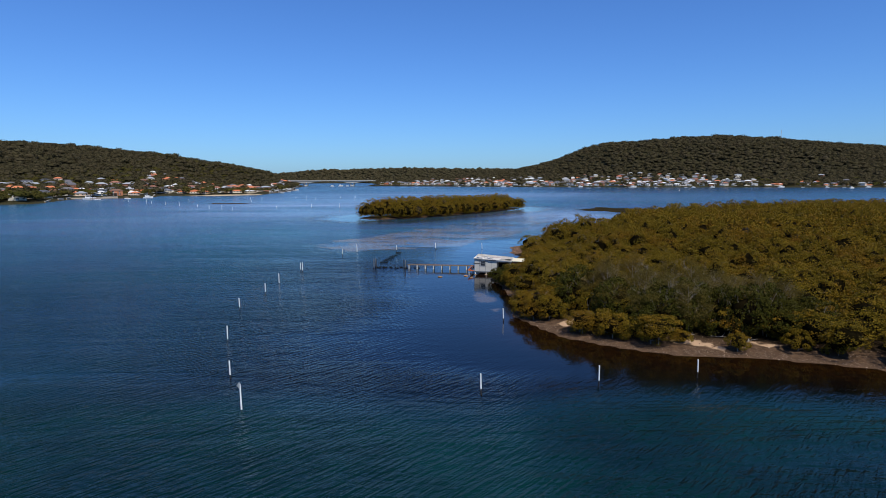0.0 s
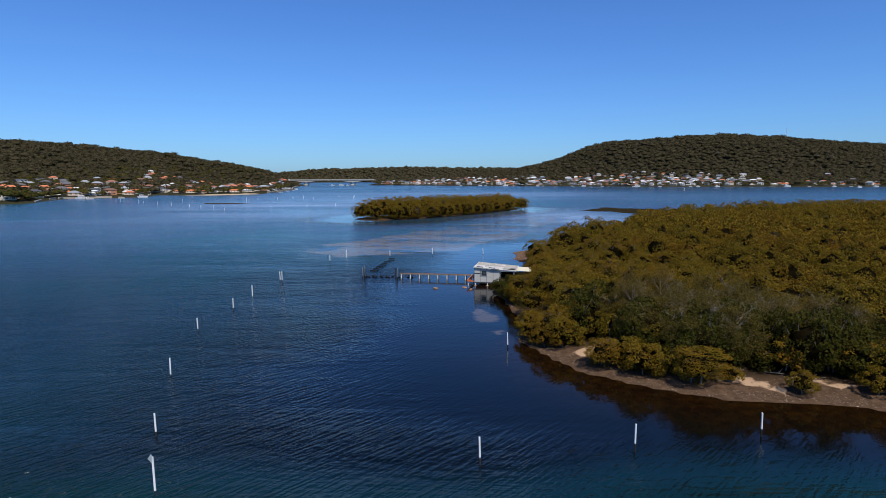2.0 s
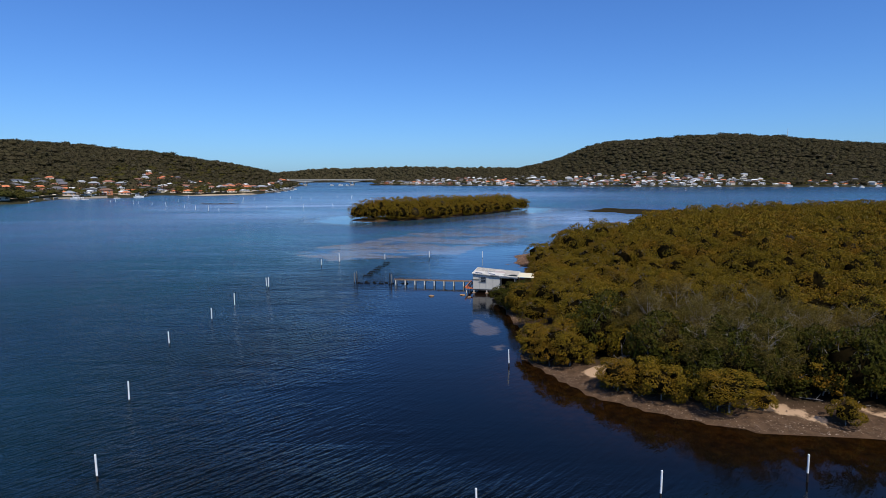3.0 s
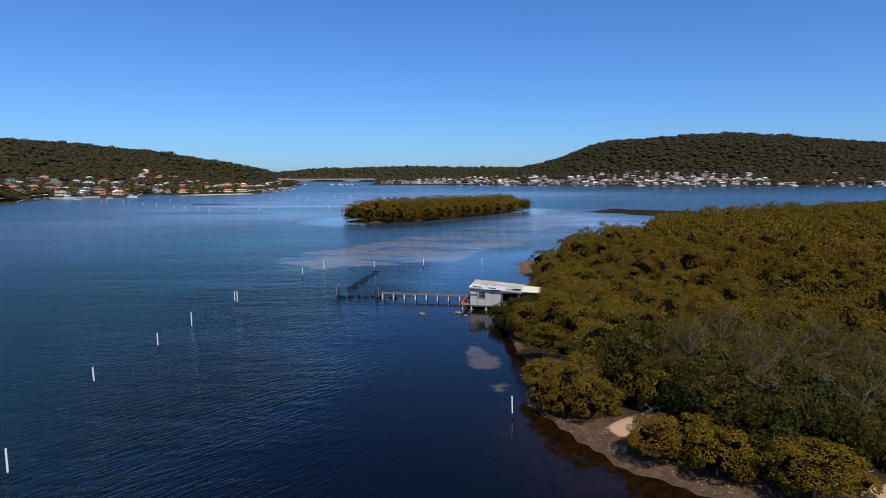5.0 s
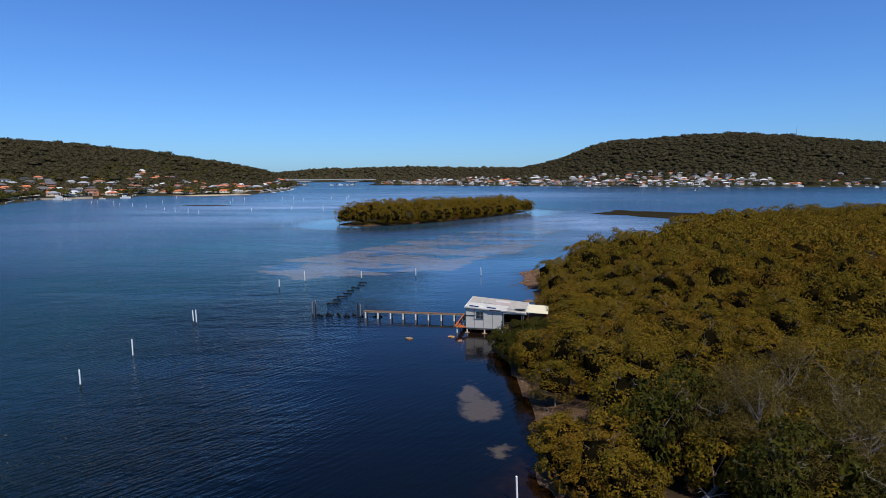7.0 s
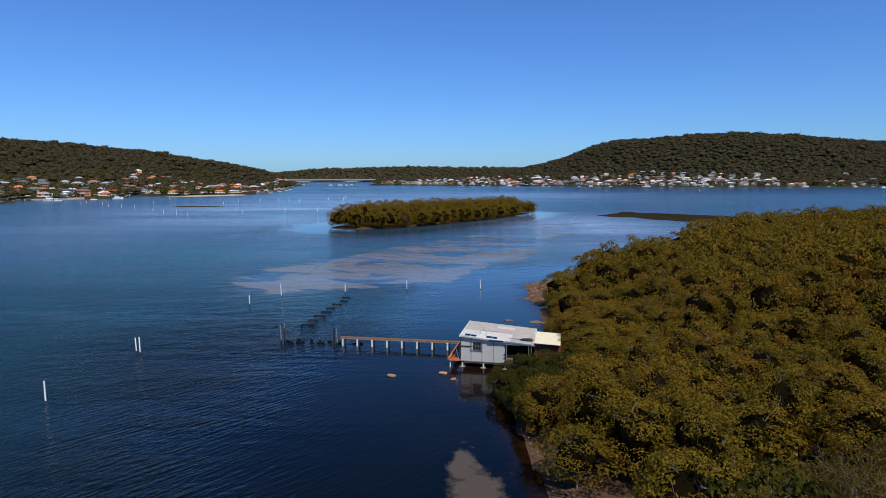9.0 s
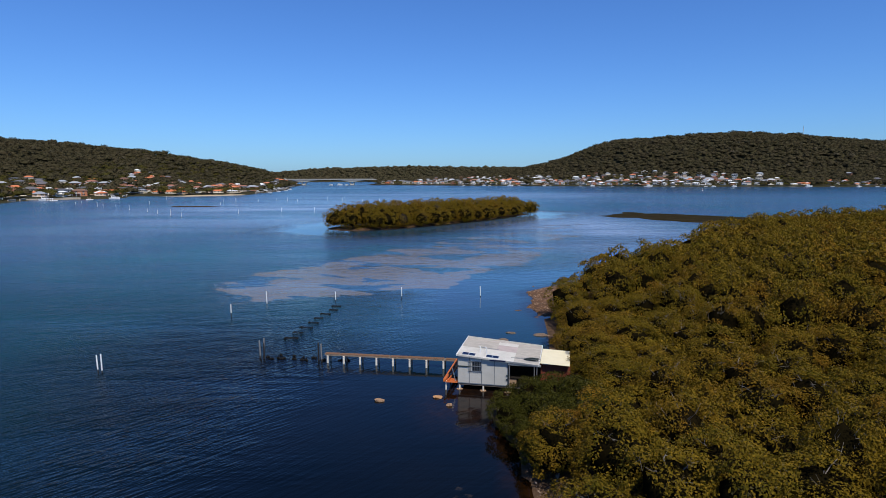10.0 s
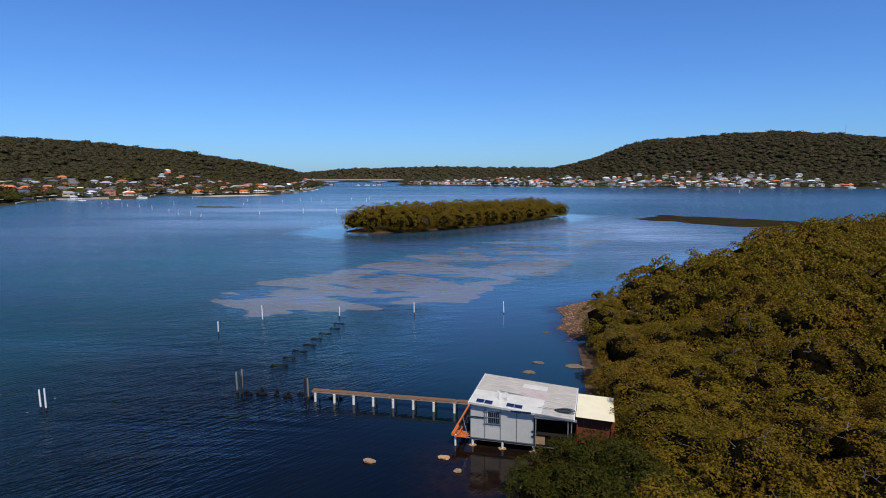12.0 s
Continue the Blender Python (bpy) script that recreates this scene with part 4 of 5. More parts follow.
n3 = wood("far_ridge_trees", FAR, far_height, -1250, 260, 2050, 2640, 17.5, lambda x, y, d: (y > 2000), M["gum"], "far eucalypt forest along the ridge", 1.2, far_gums)
print("trees", len(X), len(x), n1, n2, n3)

# ---- the road bridge ----


def road_bridge():
    t = thing("road_bridge", (-427, 1302, 0), "long pale concrete road bridge on splayed piers", "bridge", "", 3)
    bm = bm_new()
    box(bm, -125, 118, -5, 5, 11.0, 12.2)
    part("deck", bm, M["concrete"], t)
    for y in (-5.1, 5.1):
        bm = bm_new()
        box(bm, -125, 112, y - 0.15, y + 0.15, 12.2, 13.2)
        part("parapet", bm, M["concrete"], t)
    for x in (-40, 66):
        for lean in (-9, 9):
            bm = bm_new()
            rod(bm, (x, 0, -1.5), (x + lean, 0, 11.0), 2.0, 1.8, 6)
            part("strut", bm, M["concrete"], t)
        bm = bm_new()
        box(bm, x - 4, x + 4, -5, 5, -2, 1.0, 0.3)
        part("pier_base", bm, M["concrete"], t)
        # deepening girder either side of the pier
        for s in (-1, 1):
            bm = bm_new()
            pts = [(x, 6.8), (x + s * 9, 7.4), (x + s * 22, 9.4), (x + s * 40, 11.0), (x, 11.0)]
            for y in (-4, 4):
                f = [bm.verts.new((px, y, pz)) for px, pz in pts]
                bm.faces.new(f)
            bm.verts.ensure_lookup_table()
            for i in range(5):
                j = (i + 1) % 5
                bm.faces.new((bm.verts[i], bm.verts[j], bm.verts[5 + j], bm.verts[5 + i]))
            part("haunch", bm, M["concrete"], t)
    for x in (-110, -88):
        bm = bm_new()
        box(bm, x - 0.8, x + 0.8, -3.5, 3.5, -2, 11.0)
        part("column", bm, M["concrete"], t)


road_bridge()


def radio_mast():
    t = thing("radio_mast", (603, 1452, 88), "thin grey lattice radio mast on the hilltop", "mast")
    bm = bm_new()
    for a in (0, 2.1, 4.2):
        rod(bm, (math.cos(a) * 0.9, math.sin(a) * 0.9, 0), (math.cos(a) * 0.25, math.sin(a) * 0.25, 36), 0.13, 0.09, 5)
    for i in range(12):
        z = i * 3
        r = 0.9 - 0.65 * z / 36
        for k in range(3):
            a, b = k * 2.1, (k + 1) * 2.1
            rod(bm, (math.cos(a) * r, math.sin(a) * r, z), (math.cos(b) * r, math.sin(b) * r, z + 3), 0.06, 0.06, 4)
    part("lattice", bm, M["concrete"], t)
    for z in (24, 30):
        bm = bm_new()
        rod(bm, (-1.3, 0, z), (1.3, 0, z), 0.2, 0.2, 6)
        part("antenna", bm, M["white_pvc"], t)


radio_mast()

# ---- boats and jetties off the shores ----
TIMBER = worn("weathered_timber", (0.24, 0.18, 0.13), (0.15, 0.11, 0.08), 2, 0.85)
HULL = worn("white_gelcoat", (0.82, 0.82, 0.80), (0.70, 0.70, 0.67), 0.8, 0.3)


def boat_proto():
    t = thing("motor_boat", (0, 0, -300), "white cabin motor boat moored off the shore", "boat", "moored boats")
    bm = bm_new()
    ring = [(-4.2, 1.3), (-1, 1.5), (2, 1.25), (4.4, 0.1)]
    top = [bm.verts.new((x, y, 1.1 + 0.06 * (x + 4))) for x, y in ring] + [bm.verts.new((x, -y, 1.1 + 0.06 * (x + 4))) for x, y in ring[::-1]]
    low = [bm.verts.new((v.co.x * 0.92, v.co.y * 0.7, -0.2)) for v in top]
    bm.faces.new(top)
    for i in range(8):
        bm.faces.new((low[i], low[(i + 1) % 8], top[(i + 1) % 8], top[i]))
    part("hull", bm, HULL, t)
    bm = bm_new()
    box(bm, -2.4, 1.2, -1.0, 1.0, 1.2, 2.5, 0.15)
    part("cabin", bm, HULL, t)
    bm = bm_new()
    box(bm, -1.9, 1.23, -1.03, 1.03, 1.75, 2.25)
    part("cabin_window", bm, GLASS, t)
    bm = bm_new()
    box(bm, -2.6, 0.2, -1.1, 1.1, 2.9, 3.0)
    for x in (-2.4, 0.0):
        for y in (-1, 1):
            rod(bm, (x, y, 2.45), (x, y, 2.9), 0.04)
    part("canopy", bm, HULL, t)
    return t


BOAT = boat_proto()
BERTHS = [(-338, 517, 20), (-369, 480, 10), (-300, 668, 70), (-296, 700, 80), (-306, 742, 75), (-312, 770, 60), (-318, 800, 85), (-330, 840, 70), (-338, 872, 60), (-355, 915, 75),
          (-375, 1262, 5), (-362, 1268, 12), (-392, 1255, 0), (-20, 1150, 10), (40, 1134, 0), (120, 1100, 15), (206, 1064, 5), (300, 1044, 0), (330, 1042, 12), (436, 1036, 3),
          (500, 1022, 8), (560, 1020, 0), (600, 1012, 4), (-70, 1180, 20), (498, 948, 20)]
for i, (x, y, a) in enumerate(BERTHS):
    m = pose(x, y, 0, 0, 0, a) @ Matrix.Scale((1.0, 1.25, 0.8)[i % 3], 4)
    if i == 0:
        BOAT.matrix_basis = m
    else:
        copy_thing(BOAT, m)


def jetty_proto():
    t = thing("jetty", (0, 0, -300), "small timber jetty with a white-topped pontoon", "jetty", "private jetties")
    bm = bm_new()
    box(bm, -0.9, 0.9, -14, 0, 1.0, 1.2)
    part("deck", bm, TIMBER, t)
    bm = bm_new()
    box(bm, -2.5, 2.5, -17, -14.1, 0.2, 0.7, 0.1)
    part("pontoon", bm, HULL, t)
    for x in (-0.9, 0.9):
        for y in (-13, -7, -1):
            bm = bm_new()
            rod(bm, (x, y, -1), (x, y, 2.0), 0.15, 0.14, 6)
            part("post", bm, TIMBER, t)
    return t


JETTY = jetty_proto()
first = True
for x, y, a in [(-366, 478, 55), (-352, 505, 40), (-292, 690, 85), (-305, 745, 85), (-318, 800, 80), (-332, 850, 75), (-348, 890, 75), (-110, 1204, 25), (-60, 1182, 25), (-5, 1160, 22),
                (50, 1137, 20), (100, 1118, 22), (150, 1098, 22), (200, 1078, 20), (240, 1062, 18), (290, 1052, 5), (470, 1042, 3), (530, 1038, 3)]:
    m = pose(x, y, 0, 0, 0, a if x < -200 else a - 20)
    if first:
        JETTY.matrix_basis, first = m, False
    else:
        copy_thing(JETTY, m)

# ---- lease poles ----


def lease_pole(place, height, wet, lean, cap=False):
    t = thing("lease_pole", (*place, 0), "white plastic lease marker pole standing in the water" if not cap else "white marker pole with a small faded plate on top", "marker pole", "oyster lease poles")
    t.matrix_basis = pose(*place, 0, lean[0], lean[1], 0)
    bm = bm_new()
    rod(bm, (0, 0, wet), (0, 0, height), 0.062, 0.058, 10)
    rod(bm, (0, 0, height), (0, 0, height + 0.02), 0.052, 0.03, 10)
    part("sleeve", bm, M["white_pvc"], t)
    bm = bm_new()
    rod(bm, (0, 0, -1.4), (0, 0, wet), 0.055, 0.055, 8)
    rod(bm, (0, 0, -0.25), (0, 0, wet * 0.55), 0.07, 0.06, 7)
    part("stake", bm, M["pile_wet"], t, "dark weed-covered timber stake")
    if cap:
        bm = bm_new()
        v = [bm.verts.new(p) for p in ((-0.02, -0.07, height - 0.35), (-0.24, -0.09, height - 0.08), (-0.02, -0.07, height + 0.22), (0.06, -0.06, height - 0.05))]
        bm.faces.new(v)
        bmesh.ops.solidify(bm, geom=bm.faces[:], thickness=0.02)
        part("plate", bm, worn("faded_plate", (0.62, 0.66, 0.66), (0.45, 0.5, 0.5), 4, 0.6), t, "faded pale plate")
    return t


POLES = [(-23.6, 48.2, 1.65, 0.35), (-29.9, 60.2, 1.65, 0.15), (-35.7, 75.2, 1.6, 0.35), (-36.7, 86.0, 1.7, 0.4), (-38.2, 95.1, 1.75, 0.1), (-39.1, 108.0, 1.75, 0.4), (-38.85, 108.2, 1.8, 0.25),
         (-1.0, 46.7, 1.8, 0.5), (8.9, 49.6, 1.9, 0.6), (18.0, 53.0, 1.7, 0.55), (0.35, 72.4, 1.65, 0.35), (-37.4, 130.2, 1.75, 0.6), (-36.2, 138.4, 1.85, 0.1), (-27.0, 141.2, 1.45, 0.3), (-17.7, 143.5, 1.85, 0.55), (-6.4, 147.2, 1.6, 0.15)]
lease_pole((-19.3, 41.4), 2.05, 0.05, (-1.5, -2.0), True)
for i, (x, y, h, wet) in enumerate(POLES):
    lease_pole((x, y), h, wet, (((i * 37) % 7 - 3) * 0.5, -2.2 + ((i * 53) % 5) * 0.7))
FIELD = [(-290, 414), (-292, 422), (-256, 390), (-253, 391), (-232, 374), (-213, 359), (-191, 342), (-175, 326), (-162, 316), (-153, 310), (-241, 419), (-279, 498), (-191, 417), (-209, 455),
         (-200, 456), (-188, 466), (-183, 486), (-171, 478), (-136, 331), (-120, 345), (-102, 343), (-160, 470), (-148, 500), (-130, 480), (-112, 470), (-140, 520), (-96, 455)]
for i, (x, y) in enumerate(FIELD):
    lease_pole((x, y), 2.1 + 0.5 * (i % 3), 0.3, (0, ((i * 31) % 5 - 2) * 1.0))

# ---- gate piles, stumps and oyster racks ----
GREY_PILE = worn("silvered_timber", (0.19, 0.185, 0.18), (0.10, 0.095, 0.09), 3, 0.85, 0, (6, 6, 1))


def pile(x, y, h, r, mat, lean, label):
    t = thing("mooring_pile", (x, y, 0), label, "pile", "gate piles beside the walkway")
    t.matrix_basis = pose(x, y, 0, lean, -lean * 0.6, 0)
    bm = bm_new()
    rod(bm, (0, 0, -1.5), (0, 0, h), r, r * 0.85, 9)
    rod(bm, (0, 0, h), (0, 0, h + 0.05), r * 0.85, r * 0.5, 9)
    part("shaft", bm, mat, t)
    bm = bm_new()
    rod(bm, (0, 0, -0.3), (0, 0, 0.22), r * 1.35, r * 1.1, 8)
    part("oyster_crust", bm, M["pile_wet"], t, "dark crust at the waterline")


for x, y, h, mat, lean in [(-26.25, 114.4, 1.75, GREY_PILE, 1.5), (-26.0, 114.7, 1.9, GREY_PILE, -1.5), (-25.75, 114.2, 1.55, M["pile_wet"], 0.5),
                           (-20.15, 114.3, 1.75, M["pile_wet"], 0.5), (-19.95, 114.5, 1.6, M["pile_wet"], -1.0), (-19.75, 114.0, 1.7, GREY_PILE, 1.5)]:
    pile(x, y, h, 0.085, mat, lean, "weathered grey timber pile" if mat is GREY_PILE else "black tarred timber pile")


def lump(bm, r, c, sx, sy, sz, sub=1):
    V = bmesh.ops.create_icosphere(bm, subdivisions=sub, radius=1)["verts"]
    for v in V:
        k = r.uniform(0.72, 1.2)
        v.co = Vector((v.co.x * sx * k + c[0], v.co.y * sy * k + c[1], v.co.z * sz * k + c[2]))
    return bm


sr = np.random.RandomState(77)
STUMP = worn("black_oyster_stump", (0.010, 0.009, 0.008), (0.02, 0.017, 0.015), 6, 0.95, spec=0.05)
for x, y, big in [(-25.5, 114.6, 1), (-24.95, 114.2, 0.8), (-24.3, 114.3, 1.5), (-23.9, 114.4, 1.2), (-24.6, 115.3, 0.9), (-23.1, 115.3, 1.1), (-22.7, 114.3, 0.9), (-21.9, 115.0, 0.9), (-21.8, 114.2, 1.1),
                  (-21.3, 114.1, 1.2), (-20.9, 114.9, 1.0), (-19.6, 114.3, 1.1), (-17.9, 114.5, 1.2), (-17.3, 114.4, 1.3)]:
    t = thing("oyster_stump", (x, y, 0), "black oyster-crusted timber stump at the waterline", "stump", "old oyster stumps")
    bm = bm_new()
    for i in range(3):
        lump(bm, sr, (sr.normal(0, 0.12) * big, sr.normal(0, 0.08), 0.02), 0.14 * big, 0.10, 0.14)
    part("crust", bm, STUMP, t)
    bm = bm_new()
    rod(bm, (0.02, 0, -0.6), (0.06 * sr.normal(), 0, 0.28 * big), 0.035, 0.028, 6)
    part("stake", bm, STUMP, t)


def rack(x, y, wide, tilt):
    t = thing("oyster_rack", (x, y, 0), "low black timber oyster rack just above the water", "oyster rack", "row of oyster racks", tilt)
    for s in (-1, 1):
        bm = bm_new()
        rod(bm, (-wide / 2, s * 0.2, 0.10), (wide / 2, s * 0.2, 0.09), 0.045, 0.04, 6)
        part("rail", bm, STUMP, t)
        bm = bm_new()
        rod(bm, (s * wide / 2, -0.27, 0.13), (s * wide / 2, 0.27, 0.13), 0.045, 0.04, 6)
        part("crossbar", bm, STUMP, t)
        for q in (-1, 1):
            bm = bm_new()
            rod(bm, (s * wide / 2, q * 0.2, -0.8), (s * wide / 2, q * 0.2, 0.18), 0.045, 0.04, 6)
            part("post", bm, STUMP, t)


for i in range(8):
    rack(-25.95 + 0.03 * i + sr.normal(0, 0.1), 121.4 + 2.36 * i, 1.3 + sr.uniform(-0.3, 0.15), sr.uniform(-9, 9))

# ---- the walkway to the hut ----
DECK = worn("rusty_brown_planks", (0.20, 0.095, 0.042), (0.12, 0.065, 0.034), 3, 0.85, 0, None, 0.4)
BEAM = worn("grey_brown_beam", (0.25, 0.19, 0.14), (0.15, 0.11, 0.08), 3, 0.85)
PALE_PILE = worn("whitewashed_pile", (0.70, 0.66, 0.57), (0.50, 0.44, 0.35), 4, 0.8)


def walkway():
    t = thing("walkway", (-19.3, 113.9, 0), "narrow timber walkway on pale piles leading to the hut", "jetty", "", -1.9)
    L = 12.9
    for y in (-0.2, 0.2):
        bm = bm_new()
        box(bm, 0, L, y - 0.05, y + 0.05, 0.72, 0.86, 0.01)
        part("bearer", bm, BEAM, t)
    for i in range(8):
        x = 0.3 + 1.63 * i
        bm = bm_new()
        rod(bm, (x, -0.27, -1.4), (x, -0.27, 0.72), 0.105, 0.10, 10)
        part("post", bm, PALE_PILE, t)
        bm = bm_new()
        rod(bm, (x + 0.1, 0.36, -1.4), (x + 0.1, 0.36, 0.72), 0.07, 0.065, 8)
        part("back_post", bm, BEAM, t)
        bm = bm_new()
        box(bm, x - 0.05, x + 0.05, -0.36, 0.4, 0.60, 0.715)
        part("crosshead", bm, BEAM, t)
    r = np.random.RandomState(5)
    meshes = []
    for k in range(4):
        bm = bm_new()
        box(bm, -0.082, 0.082, -0.26, 0.26, 0, 0.035, 0.006)
        me = bpy.data.meshes.new("plank")
        bm.to_mesh(me)
        bm.free()
        me.materials.append(DECK)
        meshes.append(me)
    x = 0.08
    while x < L:
        if r.uniform() > 0.04:
            o = new("plank", meshes[int(r.randint(0, 4))])
            o.parent = t
            o.matrix_basis = pose(x, r.normal(0, 0.014), 0.863 + r.uniform(0, 0.012), r.normal(0, 0.6), r.normal(0, 0.8), r.normal(0, 1.2))
        x += 0.178


walkway()

# ---- rocks ----
ROCK = worn("orange_rock", (0.46, 0.24, 0.10), (0.27, 0.15, 0.075), 4, 0.85)
PALE_ROCK = worn("pale_block", (0.33, 0.20, 0.11), (0.16, 0.10, 0.06), 5, 0.85, 0, None, 0.5)
OYSTER = worn("oyster_rubble", (0.17, 0.115, 0.08), (0.10, 0.07, 0.05), 5, 0.9)
for x, y, sx, sy, sz, mat, lab in [(-11.7, 104.6, 0.42, 0.30, 0.2, PALE_ROCK, "pale shell-crusted rock in shallow water"), (-7.1, 105.9, 0.42, 0.28, 0.14, ROCK, "orange sandstone slab in shallow water"),
                                   (-5.95, 104.3, 0.25, 0.18, 0.20, PALE_ROCK, "pale block in shallow water"), (-2.3, 123.7, 0.6, 0.3, 0.17, OYSTER, "low brown oyster rubble"),
                                   (-1.5, 126.8, 0.6, 0.25, 0.12, OYSTER, "low brown oyster rubble"), (2.0, 126.2, 0.9, 0.5, 0.2, OYSTER, "low brown oyster rubble by the bank")]:
    t = thing("rock", (x, y, 0.02), lab, "rock", "rocks around the hut")
    bm = bm_new()
    lump(bm, sr, (0, 0, 0), sx, sy, sz, 2)
    lump(bm, sr, (sx * 0.5, -sy * 0.2, -0.02), sx * 0.5, sy * 0.6, sz * 0.7, 2)
    part("stone", bm, mat, t)

# ---- the hut ----
PANEL = worn("blue_grey_wall_sheet", (0.485, 0.47, 0.425), (0.40, 0.39, 0.35), 1.2, 0.6, 0, None, 0.15)
BATTEN = worn("dark_grey_batten", (0.16, 0.18, 0.20), (0.11, 0.12, 0.13), 3, 0.7)
ROOF_W = worn("white_painted_iron", (0.88, 0.845, 0.77), (0.74, 0.70, 0.62), 1.5, 0.45)
ROOF_G = worn("weathered_iron", (0.72, 0.67, 0.60), (0.42, 0.38, 0.32), 2.5, 0.5, 0.0, (0.4, 3, 1))
ROOF_P = worn("pinkish_iron", (0.70, 0.60, 0.57), (0.55, 0.46, 0.43), 2, 0.55)
CREAM = worn("cream_sheet", (0.80, 0.70, 0.46), (0.70, 0.60, 0.39), 1.0, 0.5)
RED = worn("red_brown_boards", (0.17, 0.034, 0.013), (0.09, 0.024, 0.011), 2, 0.8, 0, (6, 6, 0.6))
ORANGE = worn("rust_orange_timber", (0.52, 0.125, 0.02), (0.34, 0.09, 0.025), 3, 0.75)
PLY = worn("raw_ply", (0.36, 0.23, 0.13), (0.26, 0.16, 0.09), 3, 0.8)
SOLAR = Mat("solar_glass", 0.12, 0, 0.6).color((0.008, 0.014, 0.045)).m
GALV = worn("galvanised_pipe", (0.45, 0.46, 0.46), (0.33, 0.34, 0.34), 4, 0.4, 0.6)
BLACK = worn("black_rubber", (0.02, 0.03, 0.03), (0.035, 0.05, 0.05), 6, 0.6)
# boards inside the open bay: its shade is put into their near-black colour
BAY_SHADE = worn("shaded_bay_boards", (0.020, 0.016, 0.013), (0.012, 0.010, 0.009), 2, 0.95, spec=0.05)

hut = thing("oyster_hut", (-5.65, 107.93, 0), "blue-grey sheeted oyster hut on piles with a patched white iron roof", "hut", "", -5)


def roof_z(u):
    return 3.13 - 0.075 * u


def slab(bm, u0, u1, v0, v1, z0, z1):
    return box(bm, u0, u1, v0, v1, z0, z1, 0.006)


# floor, walls
bm = bm_new()
slab(bm, 0, 6.9, 0.05, 5.7, 0.62, 0.74)
for v in (0.1, 1.9, 3.8, 5.6):
    box(bm, 0, 6.9, v - 0.06, v + 0.06, 0.45, 0.62)
part("floor", bm, BEAM, hut)
edges = [0.0, 0.98, 2.03, 3.10, 4.20]
for i in range(4):
    bm = bm_new()
    a, b = edges[i] + 0.012, edges[i + 1] - 0.012
    if i == 0:
        a = 0.0
    if i == 1:      # the sheet with the window opening
        box(bm, a, a + 0.12, 0, 0.05, 0.64, roof_z(a) - 0.05)
        box(bm, a + 0.12, b - 0.06, 0, 0.05, 0.64, 1.72)
        box(bm, a + 0.12, b - 0.06, 0, 0.05, 2.58, roof_z(b) - 0.05)
        box(bm, b - 0.06, b, 0, 0.05, 0.64, roof_z(b) - 0.05)
    else:
        box(bm, a, b, 0, 0.05, 0.64, roof_z(b) - 0.04)
    part("wall_sheet", bm, PANEL, hut)
for u in edges:
    bm = bm_new()
    box(bm, u - 0.025, u + 0.025, -0.022, 0.0, 0.64, roof_z(u) - 0.06)
    part("batten", bm, BATTEN, hut)
for nm, a in (("side_wall", (0.0, 0.05, 0.053, 5.6)), ("back_wall", (0.053, 6.8, 5.6, 5.65)), ("inner_wall", (4.15, 4.197, 0.053, 5.597)), ("recess_wall", (4.2, 6.8, 2.6, 2.65))):
    bm = bm_new()
    box(bm, *a, 0.74, roof_z(a[1]) - 0.05)
    part(nm, bm, PANEL if nm in ("side_wall", "back_wall") else BAY_SHADE, hut)
# skirting strip
bm = bm_new()
box(bm, -0.02, 4.25, -0.03, -0.003, 0.60, 0.66)
part("skirting", bm, BATTEN, hut)
# the barred window
bm = bm_new()
box(bm, 1.16, 1.96, 0.02, 0.03, 1.72, 2.58)
win = part("window", bm, GLASS, hut)
bm = bm_new()
for a in ((1.10, 2.02, 1.66, 1.72), (1.10, 2.02, 2.58, 2.64), (1.10, 1.16, 1.72, 2.58), (1.96, 2.02, 1.72, 2.58)):
    box(bm, a[0], a[1], -0.03, 0.03, a[2], a[3])
part("frame", bm, TRIM, win)
for i in range(8):
    u = 0.96 + i * 0.15
    bm = bm_new()
    rod(bm, (u, -0.07, 1.62), (u, -0.07, 2.62), 0.014, 0.014, 6)
    part("bar", bm, BATTEN, win)
for z in (1.72, 2.15, 2.54):
    bm = bm_new()
    box(bm, 0.90, 2.06, -0.068, -0.045, z - 0.02, z + 0.02)
    part("bar_strap", bm, BATTEN, win)
bm = bm_new()
box(bm, -0.22, 0.92, -0.06, -0.03, 2.04, 2.13)
part("shutter_rail", bm, BLACK, hut, "dark bar beside the window")
for z in (1.15, 1.5):
    bm = bm_new()
    box(bm, 4.08, 4.26, -0.06, -0.023, z - 0.05, z + 0.06)
    part("hinge", bm, BLACK, hut)

# roof: sheets with ribs along their length, each lapped over the next
RUN = 0.835


def roof_sheet(u0, u1, v0, mat, lift):
    bm = bm_new()
    n = 6
    vs = []
    for i in range(n * 2 + 1):
        v = v0 + (RUN + 0.05) * i / (n * 2)
        rise = 0.034 if i % 2 else 0.0
        vs.append([bm.verts.new((u, v, roof_z(u) + rise + lift)) for u in (u0, u1)])
    for a, b in zip(vs, vs[1:]):
        bm.faces.new((a[0], a[1], b[1], b[0]))
    bmesh.ops.solidify(bm, geom=bm.faces[:], thickness=0.012)
    part("roof_sheet", bm, mat, hut)


